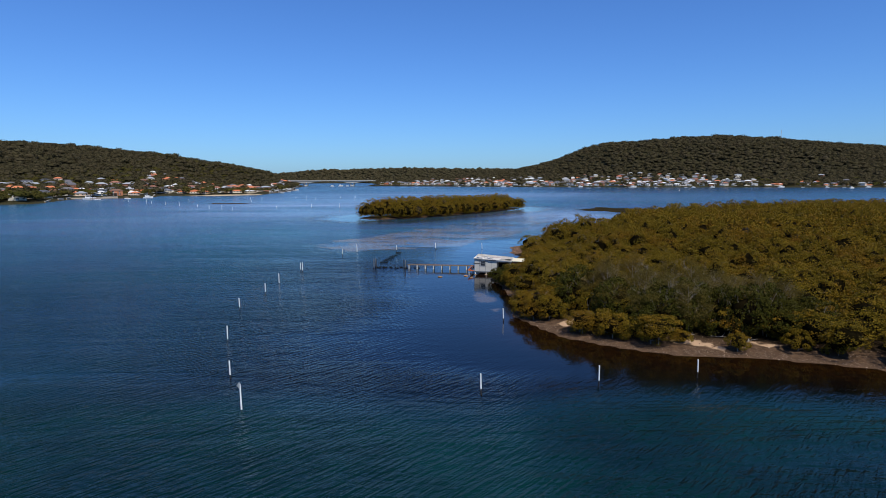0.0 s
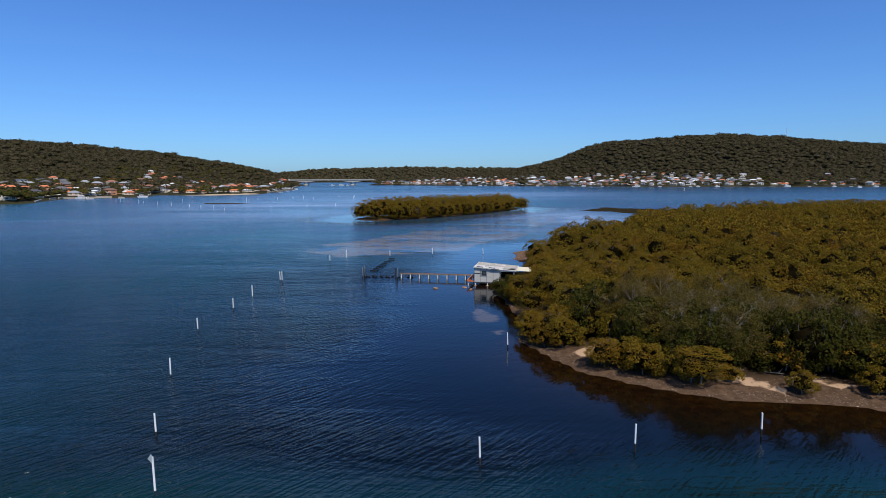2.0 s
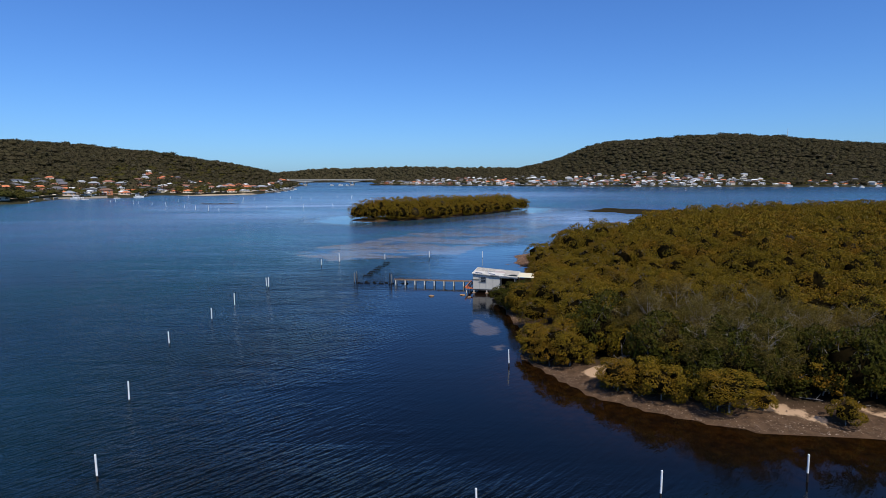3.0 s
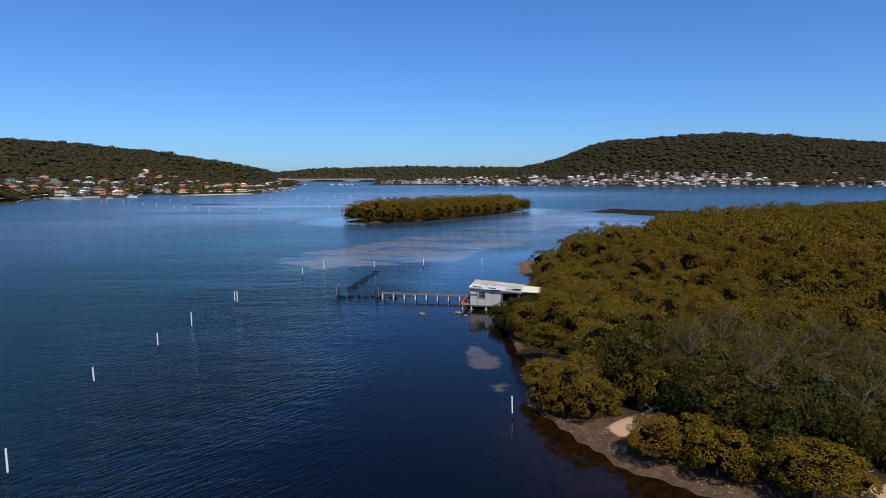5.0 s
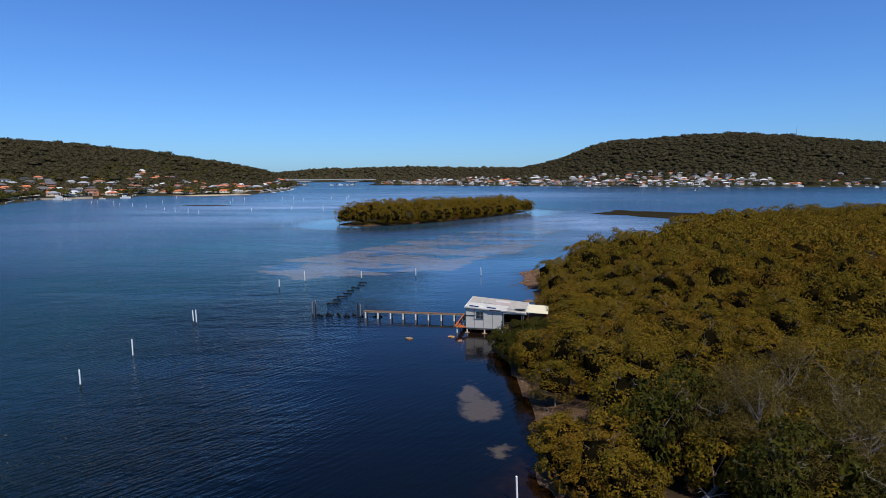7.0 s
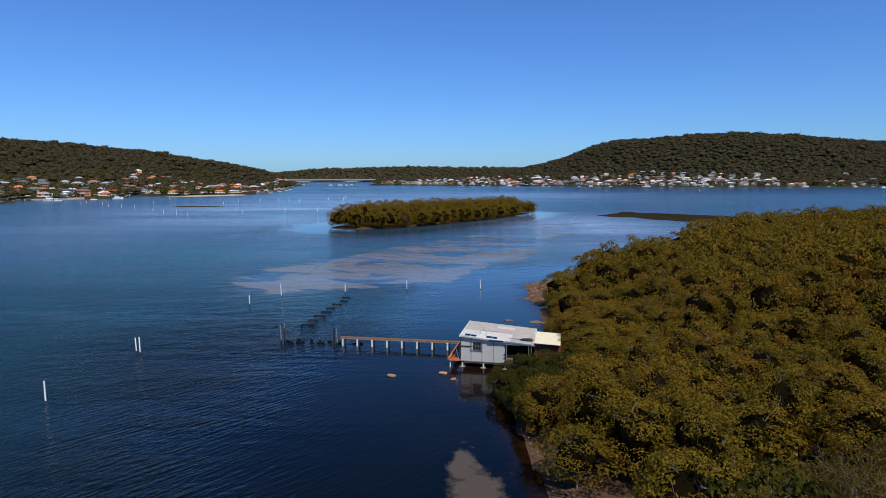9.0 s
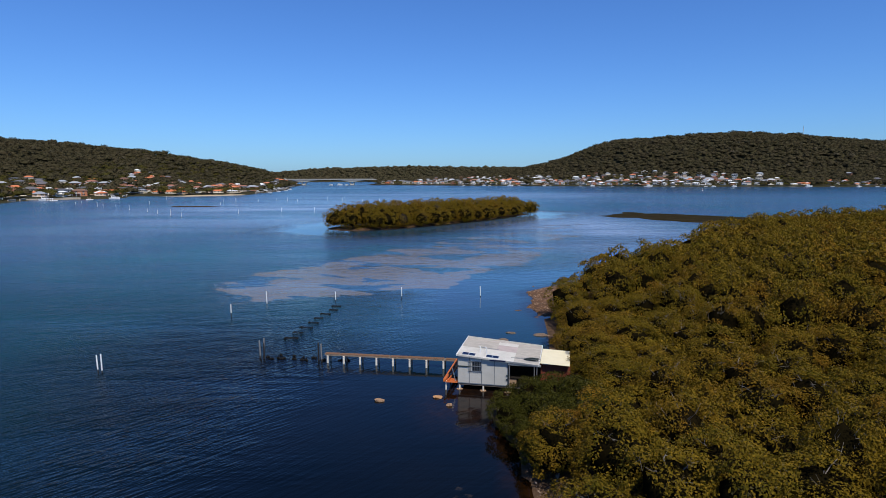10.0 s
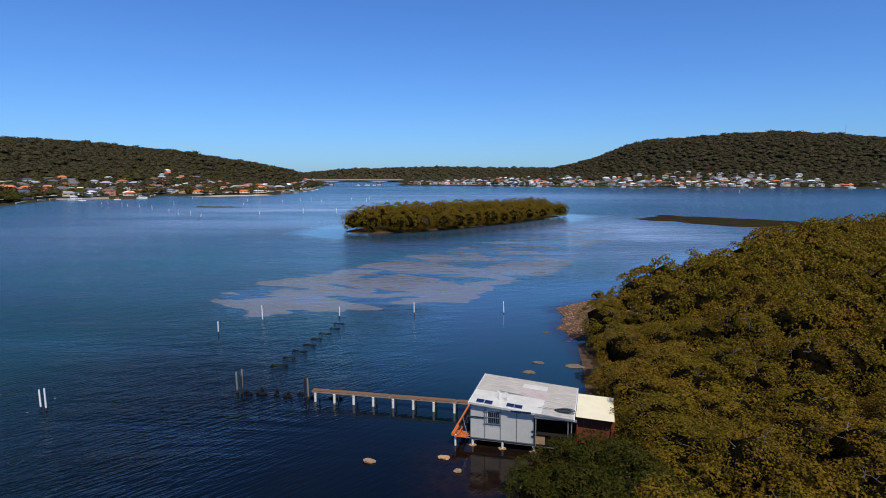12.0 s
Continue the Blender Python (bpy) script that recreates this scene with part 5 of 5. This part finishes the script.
rr = np.random.RandomState(9)
for j in range(7):
    v = -0.22 + RUN * j
    for k, (a, b) in enumerate(((-0.06, 3.0), (2.95, 4.75), (4.7, 6.75))):
        mat = ROOF_G
        if k < 2 and j < 2 or k == 0 and j == 2:
            mat = ROOF_W
        if k == 1 and j in (2, 5):
            mat = ROOF_W
        if k == 1 and j in (3, 4):
            mat = ROOF_P
        roof_sheet(a, b, v, mat, 0.004 * k + 0.006 * (j % 2) + rr.uniform(0, 0.006))
for nm, a in (("fascia", (-0.08, 4.3, -0.26, -0.225)), ("fascia", (4.3, 6.75, -0.26, -0.225))):
    bm = bm_new()
    q = box(bm, a[0], a[1], a[2], a[3], -0.13, 0.0)
    for v in bm.verts:
        v.co.z += roof_z(v.co.x) + 0.02
    part(nm, bm, PANEL if a[0] < 0 else GALV, hut)
bm = bm_new()
box(bm, -0.12, -0.065, -0.26, 5.66, 2.99, 3.17)
part("barge_board", bm, TRIM, hut)
bm = bm_new()
box(bm, 6.75, 6.80, -0.26, 5.66, 2.52, 2.66)
part("barge_board", bm, TRIM, hut)


def solar_panel(u, v, w, d, tip=4.0):
    x, y = -5.65, 107.93
    c, s = math.cos(radians(-5)), math.sin(radians(-5))
    t = thing("solar_panel", (x + u * c - v * s, y + u * s + v * c, roof_z(u) + 0.032), "small dark blue solar panel lying on the hut roof", "solar panel", "solar panels on the roof", -5)
    t.matrix_basis = t.matrix_basis @ pose(0, 0, 0, tip, 4.3, 0)
    bm = bm_new()
    box(bm, -w / 2, w / 2, -d / 2, d / 2, 0.0, 0.035, 0.004)
    part("frame", bm, GALV, t)
    bm = bm_new()
    box(bm, -w / 2 + 0.025, w / 2 - 0.025, -d / 2 + 0.025, d / 2 - 0.025, 0.035, 0.04)
    part("cell_sheet", bm, SOLAR, t)


for u, v in ((0.62, 0.20), (1.18, 0.18), (2.62, 0.30), (3.15, 0.28)):
    solar_panel(u, v, 0.54, 0.52)
bm = bm_new()
box(bm, 2.72, 4.05, -0.30, -0.263, 2.76, 2.87, 0.006)
part("gutter_panel", bm, SOLAR, hut, "dark blue panel leaning at the eave")
for u, v in ((1.75, 1.05), (2.3, 1.0)):
    bm = bm_new()
    rod(bm, (u, v, roof_z(u)), (u, v, roof_z(u) + 0.55), 0.045, 0.045, 10)
    rod(bm, (u - 0.02, v, roof_z(u) + 0.55), (u - 0.16, v, roof_z(u) + 0.60), 0.045, 0.045, 8)
    part("vent_pipe", bm, TRIM, hut, "white vent pipe")
bm = bm_new()
rod(bm, (1.55, 2.5, roof_z(1.5) + 0.07), (3.2, 2.35, roof_z(3.2) + 0.08), 0.03, 0.03, 6)
rod(bm, (4.6, 1.0, roof_z(4.6) + 0.05), (6.8, 0.75, roof_z(6.8) + 0.06), 0.022, 0.022, 6)
rod(bm, (4.4, 0.8, roof_z(4.4) + 0.05), (6.7, 0.55, roof_z(6.7) + 0.06), 0.02, 0.02, 6)
part("loose_pipe", bm, GALV, hut)


def hose_coil(u, v):
    c, s = math.cos(radians(-5)), math.sin(radians(-5))
    t = thing("hose_coil", (-5.65 + u * c - v * s, 107.93 + u * s + v * c, roof_z(u) + 0.05), "tangled black hose lying on the hut roof", "hose", "", -5)
    cu = bpy.data.curves.new("hose", "CURVE")
    cu.dimensions, cu.bevel_depth, cu.bevel_resolution = "3D", 0.028, 2
    sp = cu.splines.new("POLY")
    n = 90
    sp.points.add(n - 1)
    for i in range(n):
        a = i * 0.42
        r = 0.30 + 0.10 * math.sin(i * 0.37)
        sp.points[i].co = (math.cos(a) * r * 1.5 + 0.1 * math.sin(i * 0.2), math.sin(a) * r * 0.8, 0.03 + 0.0016 * i, 1)
    tmp = bpy.data.objects.new("hose", cu)
    me = bpy.data.meshes.new_from_object(tmp)
    bpy.data.objects.remove(tmp)
    me.materials.clear()
    part("hose", me, BLACK, t)
    me.materials.append(BLACK)


hose_coil(6.15, 0.75)

# the open bay: posts, bench
for u in (4.35, 6.4, 6.62):
    bm = bm_new()
    rod(bm, (u, -0.12, 0.6), (u, -0.12, roof_z(u) - 0.0), 0.035, 0.035, 8)
    part("post", bm, GALV, hut)
bm = bm_new()
box(bm, 4.25, 4.95, -0.05, 0.0, 0.66, 1.25, 0.005)
part("low_panel", bm, PLY, hut)
bm = bm_new()
box(bm, 4.955, 6.9, -0.05, 0.0, 0.66, 1.0, 0.005)
part("low_panel", bm, BAY_SHADE, hut, "lower boards of the open bay with shade in their colour")
bm = bm_new()
box(bm, 4.22, 6.75, 0.03, 2.58, 0.744, 0.76)
part("bay_floor", bm, BAY_SHADE, hut, "floor of the open bay with shade in its colour")
bm = bm_new()
box(bm, 4.24, 6.7, -0.12, 0.28, 1.32, 1.39, 0.008)
part("bench", bm, BAY_SHADE, hut)
bm = bm_new()
box(bm, 4.25, 6.95, -0.2, -0.13, 2.47, 2.62, 0.005)
part("lintel", bm, GALV, hut)
# the lean-to
for i in range(10):
    bm = bm_new()
    box(bm, 6.85 + i * 0.245, 6.85 + i * 0.245 + 0.235, 0.75, 0.79 + 0.008 * (i % 2), 0.5, 2.42)
    part("board", bm, RED, hut)
bm = bm_new()
box(bm, 6.84, 9.25, 0.30, 4.5, 0, 0.05, 0.01)
for v in bm.verts:
    v.co.z += 2.62 - 0.04 * (v.co.x - 7.0)
part("lean_to_roof", bm, CREAM, hut, "cream lean-to roof sheet")
for u in (6.95, 9.1):
    bm = bm_new()
    box(bm, u - 0.04, u + 0.04, 0.66, 0.74, 0.1, 2.5)
    part("lean_to_post", bm, RED, hut)
# piles with shell crusts
for u, v in ((0.12, 0.12), (2.15, 0.1), (4.2, 0.1), (6.6, 0.1), (0.12, 2.8), (2.15, 2.8), (4.2, 2.8), (0.12, 5.4), (2.15, 5.4), (4.2, 5.4), (6.6, 5.4)):
    bm = bm_new()
    rod(bm, (u, v, -1.0), (u, v, 0.47), 0.085, 0.08, 9)
    p = part("post", bm, PALE_PILE, hut)
    bm = bm_new()
    for i in range(6):
        a = i * 1.05
        lump(bm, sr, (u + math.cos(a) * 0.17, v + math.sin(a) * 0.14, 0.02), 0.13, 0.10, 0.07)
    part("shell_crust", bm, PALE_ROCK, p)

# ---- the side landing, of rusty orange timber ----
land_t = thing("side_landing", (-5.65, 107.93, 0), "rust-orange timber landing along the side of the hut", "landing", "", -5)
bm = bm_new()
box(bm, -1.2, -0.98, -0.5, 5.3, 0.78, 0.98, 0.01)
part("outer_beam", bm, ORANGE, land_t)
bm = bm_new()
box(bm, -0.82, -0.72, -0.3, 5.3, 0.72, 0.9, 0.01)
part("inner_beam", bm, ORANGE, land_t)
for i in range(9):
    bm = bm_new()
    box(bm, -0.98, 0.02 - 0.12 * ((i * 5) % 3), -0.4 + i * 0.11, -0.31 + i * 0.11, 0.70 + 0.01 * (i % 2), 0.74 + 0.01 * (i % 2), 0.004)
    part("plank", bm, ORANGE, land_t)
for i in range(14):
    bm = bm_new()
    box(bm, -0.98, -0.06, 3.2 + i * 0.15, 3.34 + i * 0.15, 0.71, 0.745, 0.004)
    part("plank", bm, DECK, land_t)
bm = bm_new()
rod(bm, (-0.18, -0.1, 0.75), (-0.55, 0.1, 1.9), 0.02, 0.02, 6)
part("brace", bm, GALV, land_t, "thin pale brace")
for v in (-0.2, 1.7, 3.6, 5.2):
    bm = bm_new()
    rod(bm, (-1.0, v, -1.0), (-1.0, v, 0.78), 0.075, 0.07, 8)
    part("post", bm, PALE_PILE, land_t)

# ---- bushes beside the hut ----
bush = []
for k in range(3):
    r = np.random.RandomState(610 + k)
    bush.append(tree_proto("mangrove_bush", "low dark green mangrove bush beside the hut", "bush", M["green_bush"], M["bark"],
                           mangrove_crown(r, 1.75, 0.05, 2.7, 26, 3600, 0.12, 0.08, -0.5, 0.3), branch_mesh(r, 1.6, 4, 0.9, 0.06), "bushes beside the hut"))
for i, (x, y, s) in enumerate([(-1.6, 102.6, 0.75), (0.4, 104.2, 0.95), (2.0, 105.3, 0.95), (0.2, 102.0, 0.95), (2.4, 103.4, 1.1), (3.7, 104.8, 1.0), (-0.4, 103.4, 0.75), (1.2, 100.4, 1.1), (3.8, 102.4, 1.2), (0.9, 98.4, 0.95), (2.6, 99.0, 1.2), (-1.3, 100.3, 0.85), (-0.6, 98.5, 0.9), (0.5, 96.4, 0.9), (1.0, 94.4, 0.85), (4.8, 103.4, 0.85), (5.6, 101.4, 1.1), (4.4, 100.2, 1.35), (3.0, 100.9, 1.3), (2.4, 97.4, 1.25), (4.4, 98.0, 1.35), (6.0, 99.2, 1.4)]):
    m = pose(x, y, 0.0, 0, 0, i * 77) @ Matrix.Scale(s, 4)
    if i < 3:
        bush[i].matrix_basis = m
    else:
        copy_thing(bush[i % 3], m)
for x, y, s, h in ((6.4, 106.1, 0.9, 0.66), (7.0, 104.0, 1.0, 0.72), (6.2, 108.3, 1.0, 0.74), (6.0, 111.0, 1.0, 0.8)):
    copy_thing(protos[2], pose(x, y, 0.2, 0, 0, x * 90) @ Matrix.Diagonal((s, s, h, 1)))

# ---- along the beach ----
land("weed_bar", [(30, 334), (40, 343), (52, 360), (75, 348), (96, 325), (120, 308), (100, 285), (80, 288), (62, 300), (44, 322)], 26, 124, 282, 364, 2.0,
     lambda X, Y, d: 0.12 * smooth(-4, 5, d + 4 * wobble(X, Y, 5, 3)) - 0.06 + 0.02 * wobble(X, Y, 2, 4), worn("dark_seagrass_mud", (0.022, 0.018, 0.010), (0.042, 0.034, 0.020), 0.2, 0.95, 0, None, 0.2, 6, 0.0), "dark bank of seagrass and mud at low tide", None, 3)


def fallen_tree():
    t = thing("fallen_tree", (11.3, 73.6, 0.7), "bleached fallen tree with bare tangled branches", "dead tree", "", 30)
    r = np.random.RandomState(8)
    bm = bm_new()
    rod(bm, (-2.4, -0.6, 0.1), (1.6, 0.5, 0.7), 0.14, 0.06, 7)
    part("trunk", bm, M["dead_wood"], t)
    for i in range(12):
        a = Vector((-2.2 + i * 0.33, -0.55 + 0.09 * i, 0.15 + 0.05 * i))
        d = Vector((r.uniform(-1, 0.6), r.normal(0, 0.8), r.uniform(0.2, 1.0))) * r.uniform(0.9, 1.8)
        bm = bm_new()
        rod(bm, a, a + d * 0.55, 0.045, 0.03, 5)
        e = a + d * 0.55
        for k in range(3):
            q = e + Vector(r.normal(0, 0.45, 3)) + d * 0.35
            rod(bm, e, q, 0.022, 0.01, 4)
        part("branch", bm, M["dead_wood"], t)


fallen_tree()
for i, (x, y, a, L) in enumerate([(20.5, 65.0, 20, 1.4), (23.6, 64.9, -35, 1.6), (26.4, 63.9, 60, 1.5), (12.2, 66.0, 10, 1.6), (5.2, 74.6, -20, 1.7), (30.8, 62.6, 30, 2.4)]):
    t = thing("driftwood", (x, y, 0.62), "bleached driftwood branch lying on the beach", "driftwood", "driftwood on the beach", a)
    r = np.random.RandomState(70 + i)
    bm = bm_new()
    rod(bm, (-L / 2, 0, 0.04), (0, 0.1, 0.10), 0.05, 0.04, 6)
    rod(bm, (0, 0.1, 0.10), (L / 2, -0.1, 0.22), 0.04, 0.02, 6)
    part("log", bm, M["dead_wood"], t)
    for q in range(3):
        a = Vector((r.uniform(-L / 3, L / 3), 0.05, 0.1))
        bm = bm_new()
        rod(bm, a, a + Vector((r.uniform(-0.3, 0.5), r.normal(0, 0.4), r.uniform(0.1, 0.5))), 0.028, 0.01, 5)
        part("branch", bm, M["dead_wood"], t)
shrub = []
for k in range(2):
    r = np.random.RandomState(640 + k)
    shrub.append(tree_proto("beach_shrub", "small yellow-green shrub on the shell beach", "shrub", M["mangrove"], M["bark"], mangrove_crown(r, 1.1, 0.02, 1.7, 18, 2300, 0.10, 0.065, -0.5, 0.3), branch_mesh(r, 1.0, 4, 0.6, 0.04), "beach shrubs"))
for i, (x, y, s) in enumerate([(24.4, 61.4, 1.15), (30.2, 61.6, 1.35), (14.3, 64.6, 1.2), (5.6, 73.2, 0.8), (4.2, 74.2, 0.9), (6.4, 157.3, 0.6), (33.5, 60.6, 1.2), (19.5, 63.4, 0.7), (7.0, 73.4, 1.25), (11.2, 66.6, 1.3), (12.5, 64.8, 1.5), (3.0, 77.2, 1.2)]):
    m = pose(x, y, 0.15, 0, 0, i * 77) @ Matrix.Scale(s, 4)
    if i < 2:
        shrub[i].matrix_basis = m
    else:
        copy_thing(shrub[i % 2], m)

# a thicket along the back of the beach
r = np.random.RandomState(57)
scrub = []
for k in range(2):
    q = np.random.RandomState(650 + k)
    scrub.append(tree_proto("beach_thicket", "dark green shrub in the thicket behind the beach", "shrub", M["green_bush"], M["bark"], mangrove_crown(q, 1.1, 0.02, 1.7, 20, 1900, 0.10, 0.065, -0.5, 0.3), branch_mesh(q, 1.1, 6, 0.9, 0.035, 0.2, 2), "thicket behind the beach"))
n = 0
for i in range(46):
    x = 14.5 + 0.42 * i + r.normal(0, 0.3)
    y = 65.6 + r.uniform(-0.6, 3.4) + 0.8 * smooth(19, 15, x)
    if streak(x, y, (26.2, 64.2), (29.0, 62.9), 1.2) > 0.5 or streak(x, y, (18.0, 64.9), (20.5, 63.4), 0.9) > 0.6:
        continue
    m = pose(x, y, 0.25, 0, 0, i * 77) @ Matrix.Diagonal((r.uniform(1.2, 1.8), r.uniform(1.2, 1.8), r.uniform(1.2, 2.1), 1))
    if i % 4 == 1:
        copy_thing(shrub[i % 2], m)
    elif n < 2:
        scrub[n].matrix_basis = m
        n += 1
    else:
        copy_thing(scrub[i % 2], m)

for i, (x, y, s) in enumerate([(10.0, 75.0, 1.5), (11.8, 74.2, 1.6), (8.4, 75.6, 1.5), (13.0, 72.8, 1.7), (6.6, 76.2, 1.4), (13.8, 70.6, 1.7), (12.6, 76.4, 1.8), (15.0, 73.6, 1.9), (9.6, 77.0, 1.8), (16.6, 70.8, 1.7)]):
    copy_thing((shrub + scrub)[i % 3], pose(x, y, 0.3, 0, 0, i * 53) @ Matrix.Diagonal((s, s, s * 1.15, 1)))

# a fringe of low mangroves at the water's edge
r = np.random.RandomState(55)
fringe = []
for k in range(3):
    q = np.random.RandomState(660 + k)
    fringe.append(tree_proto("young_mangrove", "low young mangrove leaning over the water's edge", "mangrove", M["mangrove"], M["bark"], mangrove_crown(q, 1.35, 0.05, 2.5, 20, 1500, 0.13, 0.09, -0.6, 0.3), branch_mesh(q, 1.5, 4, 0.9, 0.05), "fringe of young mangroves"))
n = 0
for (x0, y0), (x1, y1) in zip(NEAR[5:26], NEAR[6:27]):
    run = math.hypot(x1 - x0, y1 - y0)
    for i in range(int(run / 1.7) + 1):
        u = (i + r.uniform(0.1, 0.9)) * 1.7 / run
        if u > 1:
            continue
        x, y = x0 + u * (x1 - x0), y0 + u * (y1 - y0)
        inn = r.uniform(0.5, 1.6) + (1.7 if x > 14 else 1.9 if y < 72 else 1.2 if y > 115 else 0)
        x, y = x - inn * (y1 - y0) / run * -1, y - inn * (x1 - x0) / run
        if inside_distance(NEAR, np.array([x]), np.array([y]))[0] < 0.3 or 81 < y < 92 or 97 < y < 115.5 or open_sand(x, y) or (16.5 < x < 31):
            continue
        m = pose(x, y, 0.05, 0, 0, r.uniform(0, 360)) @ Matrix.Scale(r.uniform(0.7, 1.25), 4)
        if n < 3:
            fringe[n].matrix_basis = m
        else:
            copy_thing(fringe[n % 3], m)
        n += 1
for i in range(34):
    x, y = r.uniform(2.5, 13), r.uniform(95, 118)
    if (x < 6.0 and y > 96) or inside_distance(NEAR, np.array([x]), np.array([y]))[0] < 1:
        continue
    copy_thing(fringe[i % 3], pose(x, y, 0.2, 0, 0, r.uniform(0, 360)) @ Matrix.Scale(r.uniform(1.0, 1.5), 4))
for i, (x, y, s) in enumerate([(6.6, 142.5, 1.3), (8.8, 147.0, 1.7), (10.6, 150.5, 1.9), (12.5, 153.5, 2.0)]):
    copy_thing(fringe[i % 3], pose(x, y, 0.1, 0, 0, i * 61) @ Matrix.Scale(s, 4))
print("fringe", n)

# shells and stones along the waterline
r = np.random.RandomState(31)
x, y = r.uniform(-1, 45, 60000), r.uniform(54, 110, 60000)
d = inside_distance(NEAR, x, y)
k = (d > 0.05) & (d < 6) & (r.uniform(0, 1, len(x)) < np.exp(-((d - 0.8) / 1.2) ** 2) + 0.25 * (x > 8) * (y < 66))
x, y, d = x[k], y[k], d[k]
n = len(x)
C = np.stack([x, y, bank_height(x, y, d) + 0.03], 1)
size = r.uniform(0.015, 0.05, (n, 1, 1)) + 0.07 * r.uniform(0, 1, (n, 1, 1)) ** 8
shape = np.array([(-1, 0, 0), (0, -0.8, 0), (1, 0.1, 0), (0, 0.9, 0), (0, 0, 0.6)])
V = (C[:, None, :] + shape[None] * size * r.uniform(0.6, 1.3, (n, 5, 1))).reshape(-1, 3)
F = (np.array([(0, 1, 4), (1, 2, 4), (2, 3, 4), (3, 0, 4)])[None] + 5 * np.arange(n)[:, None, None]).reshape(-1, 3)
shell = Mat("pale_shells", 0.7)
shell.color(shell.ramp(shell.per_island(), (0.0, (0.11, 0.068, 0.043)), (0.8, (0.21, 0.14, 0.092)), (1.0, (0.46, 0.34, 0.25))))
tagged(new("shell_litter", mesh_of("shell_litter", V, F, shell.m)), "pale shells and stones along the waterline", "shells", kind="stuff")

# rubble on the spit
r = np.random.RandomState(32)
x, y = r.uniform(-1, 17, 9000), r.uniform(130, 164, 9000)
d = inside_distance(SPIT, x, y)
k = d > 0.1
x, y, d = x[k], y[k], d[k]
n = len(x)
C = np.stack([x, y, 0.35 * smooth(-0.5, 3, d) + 0.02], 1)
size = r.uniform(0.05, 0.20, (n, 1, 1))
V = (C[:, None, :] + shape[None] * size * r.uniform(0.6, 1.3, (n, 5, 1))).reshape(-1, 3)
F = (np.array([(0, 1, 4), (1, 2, 4), (2, 3, 4), (3, 0, 4)])[None] + 5 * np.arange(n)[:, None, None]).reshape(-1, 3)
rub = Mat("oyster_shell_rubble", 0.85)
rub.color(rub.ramp(rub.per_island(), (0.0, (0.06, 0.032, 0.020)), (0.6, (0.15, 0.080, 0.044)), (1.0, (0.27, 0.17, 0.105))))
tagged(new("spit_rubble", mesh_of("spit_rubble", V, F, rub.m)), "brown oyster shell rubble covering the spit", "rubble", kind="stuff")

# a mud bar among the western leases
land("mud_bar", [(-214, 397), (-206, 394.5), (-196, 395), (-184, 398), (-180, 400), (-190, 402), (-204, 401), (-212, 400)], -218, -176, 391, 405, 1.0,
     lambda X, Y, d: 0.5 * smooth(-0.5, 2.0, d) + 0.1 * wobble(X, Y, 1.5, 3) * smooth(0, 1, d) - 0.08, worn("dark_mud", (0.035, 0.024, 0.014), (0.06, 0.042, 0.026), 0.4, 0.95, 0, None, 0.3, 6, 0.0), "low dark mud bar between the lease poles", None, 2)


def channel_buoy(x, y):
    t = thing("channel_buoy", (x, y, 0), "white and orange channel buoy floating mid-channel", "buoy")
    bm = bm_new()
    lump(bm, np.random.RandomState(3), (0, 0, 0.1), 0.75, 0.75, 0.5, 2)
    part("float", bm, HULL, t)
    bm = bm_new()
    rod(bm, (0, 0, 0.4), (0, 0, 1.9), 0.36, 0.2, 10)
    part("tower", bm, ROOFS[0], t, "orange tower")
    bm = bm_new()
    rod(bm, (0, 0, 1.9), (0, 0, 2.4), 0.26, 0.22, 10)
    part("topmark", bm, HULL, t)


channel_buoy(211, 793)

# low seawalls in front of the western houses
WALL = worn("pale_seawall", (0.42, 0.35, 0.27), (0.27, 0.20, 0.14), 0.4, 0.9)
r = np.random.RandomState(91)
walls = []
for k in range(3):
    t = thing("seawall", (0, 0, -100), "low pale block seawall along the house gardens", "wall", "seawalls of the western shore")
    bm = bm_new()
    box(bm, -6.2, 6.2, -0.4, 0.4, -1.5, 1.1 + 0.25 * k, 0.05)
    part("wall", bm, WALL, t)
    bm = bm_new()
    box(bm, -6.25, 6.25, -0.5, 0.5, 1.1 + 0.25 * k, 1.25 + 0.25 * k, 0.03)
    part("coping", bm, M["concrete"], t)
    walls.append(t)
n = 0
for (x0, y0), (x1, y1) in zip(LEFT[3:17], LEFT[4:18]):
    run = math.hypot(x1 - x0, y1 - y0)
    a = math.degrees(math.atan2(y1 - y0, x1 - x0))
    for i in range(int(run / 12.4)):
        if r.uniform() < 0.28 or (y0 > 575 and y0 < 625):
            continue
        u = (i + 0.5) * 12.4 / run
        m = pose(x0 + u * (x1 - x0), y0 + u * (y1 - y0), 0, 0, 0, a) @ Matrix.Translation((0, -1.0, 0))
        if n < 3:
            walls[n].matrix_basis = m
        else:
            copy_thing(walls[int(r.randint(0, 3))], m)
        n += 1
print("seawalls", n)
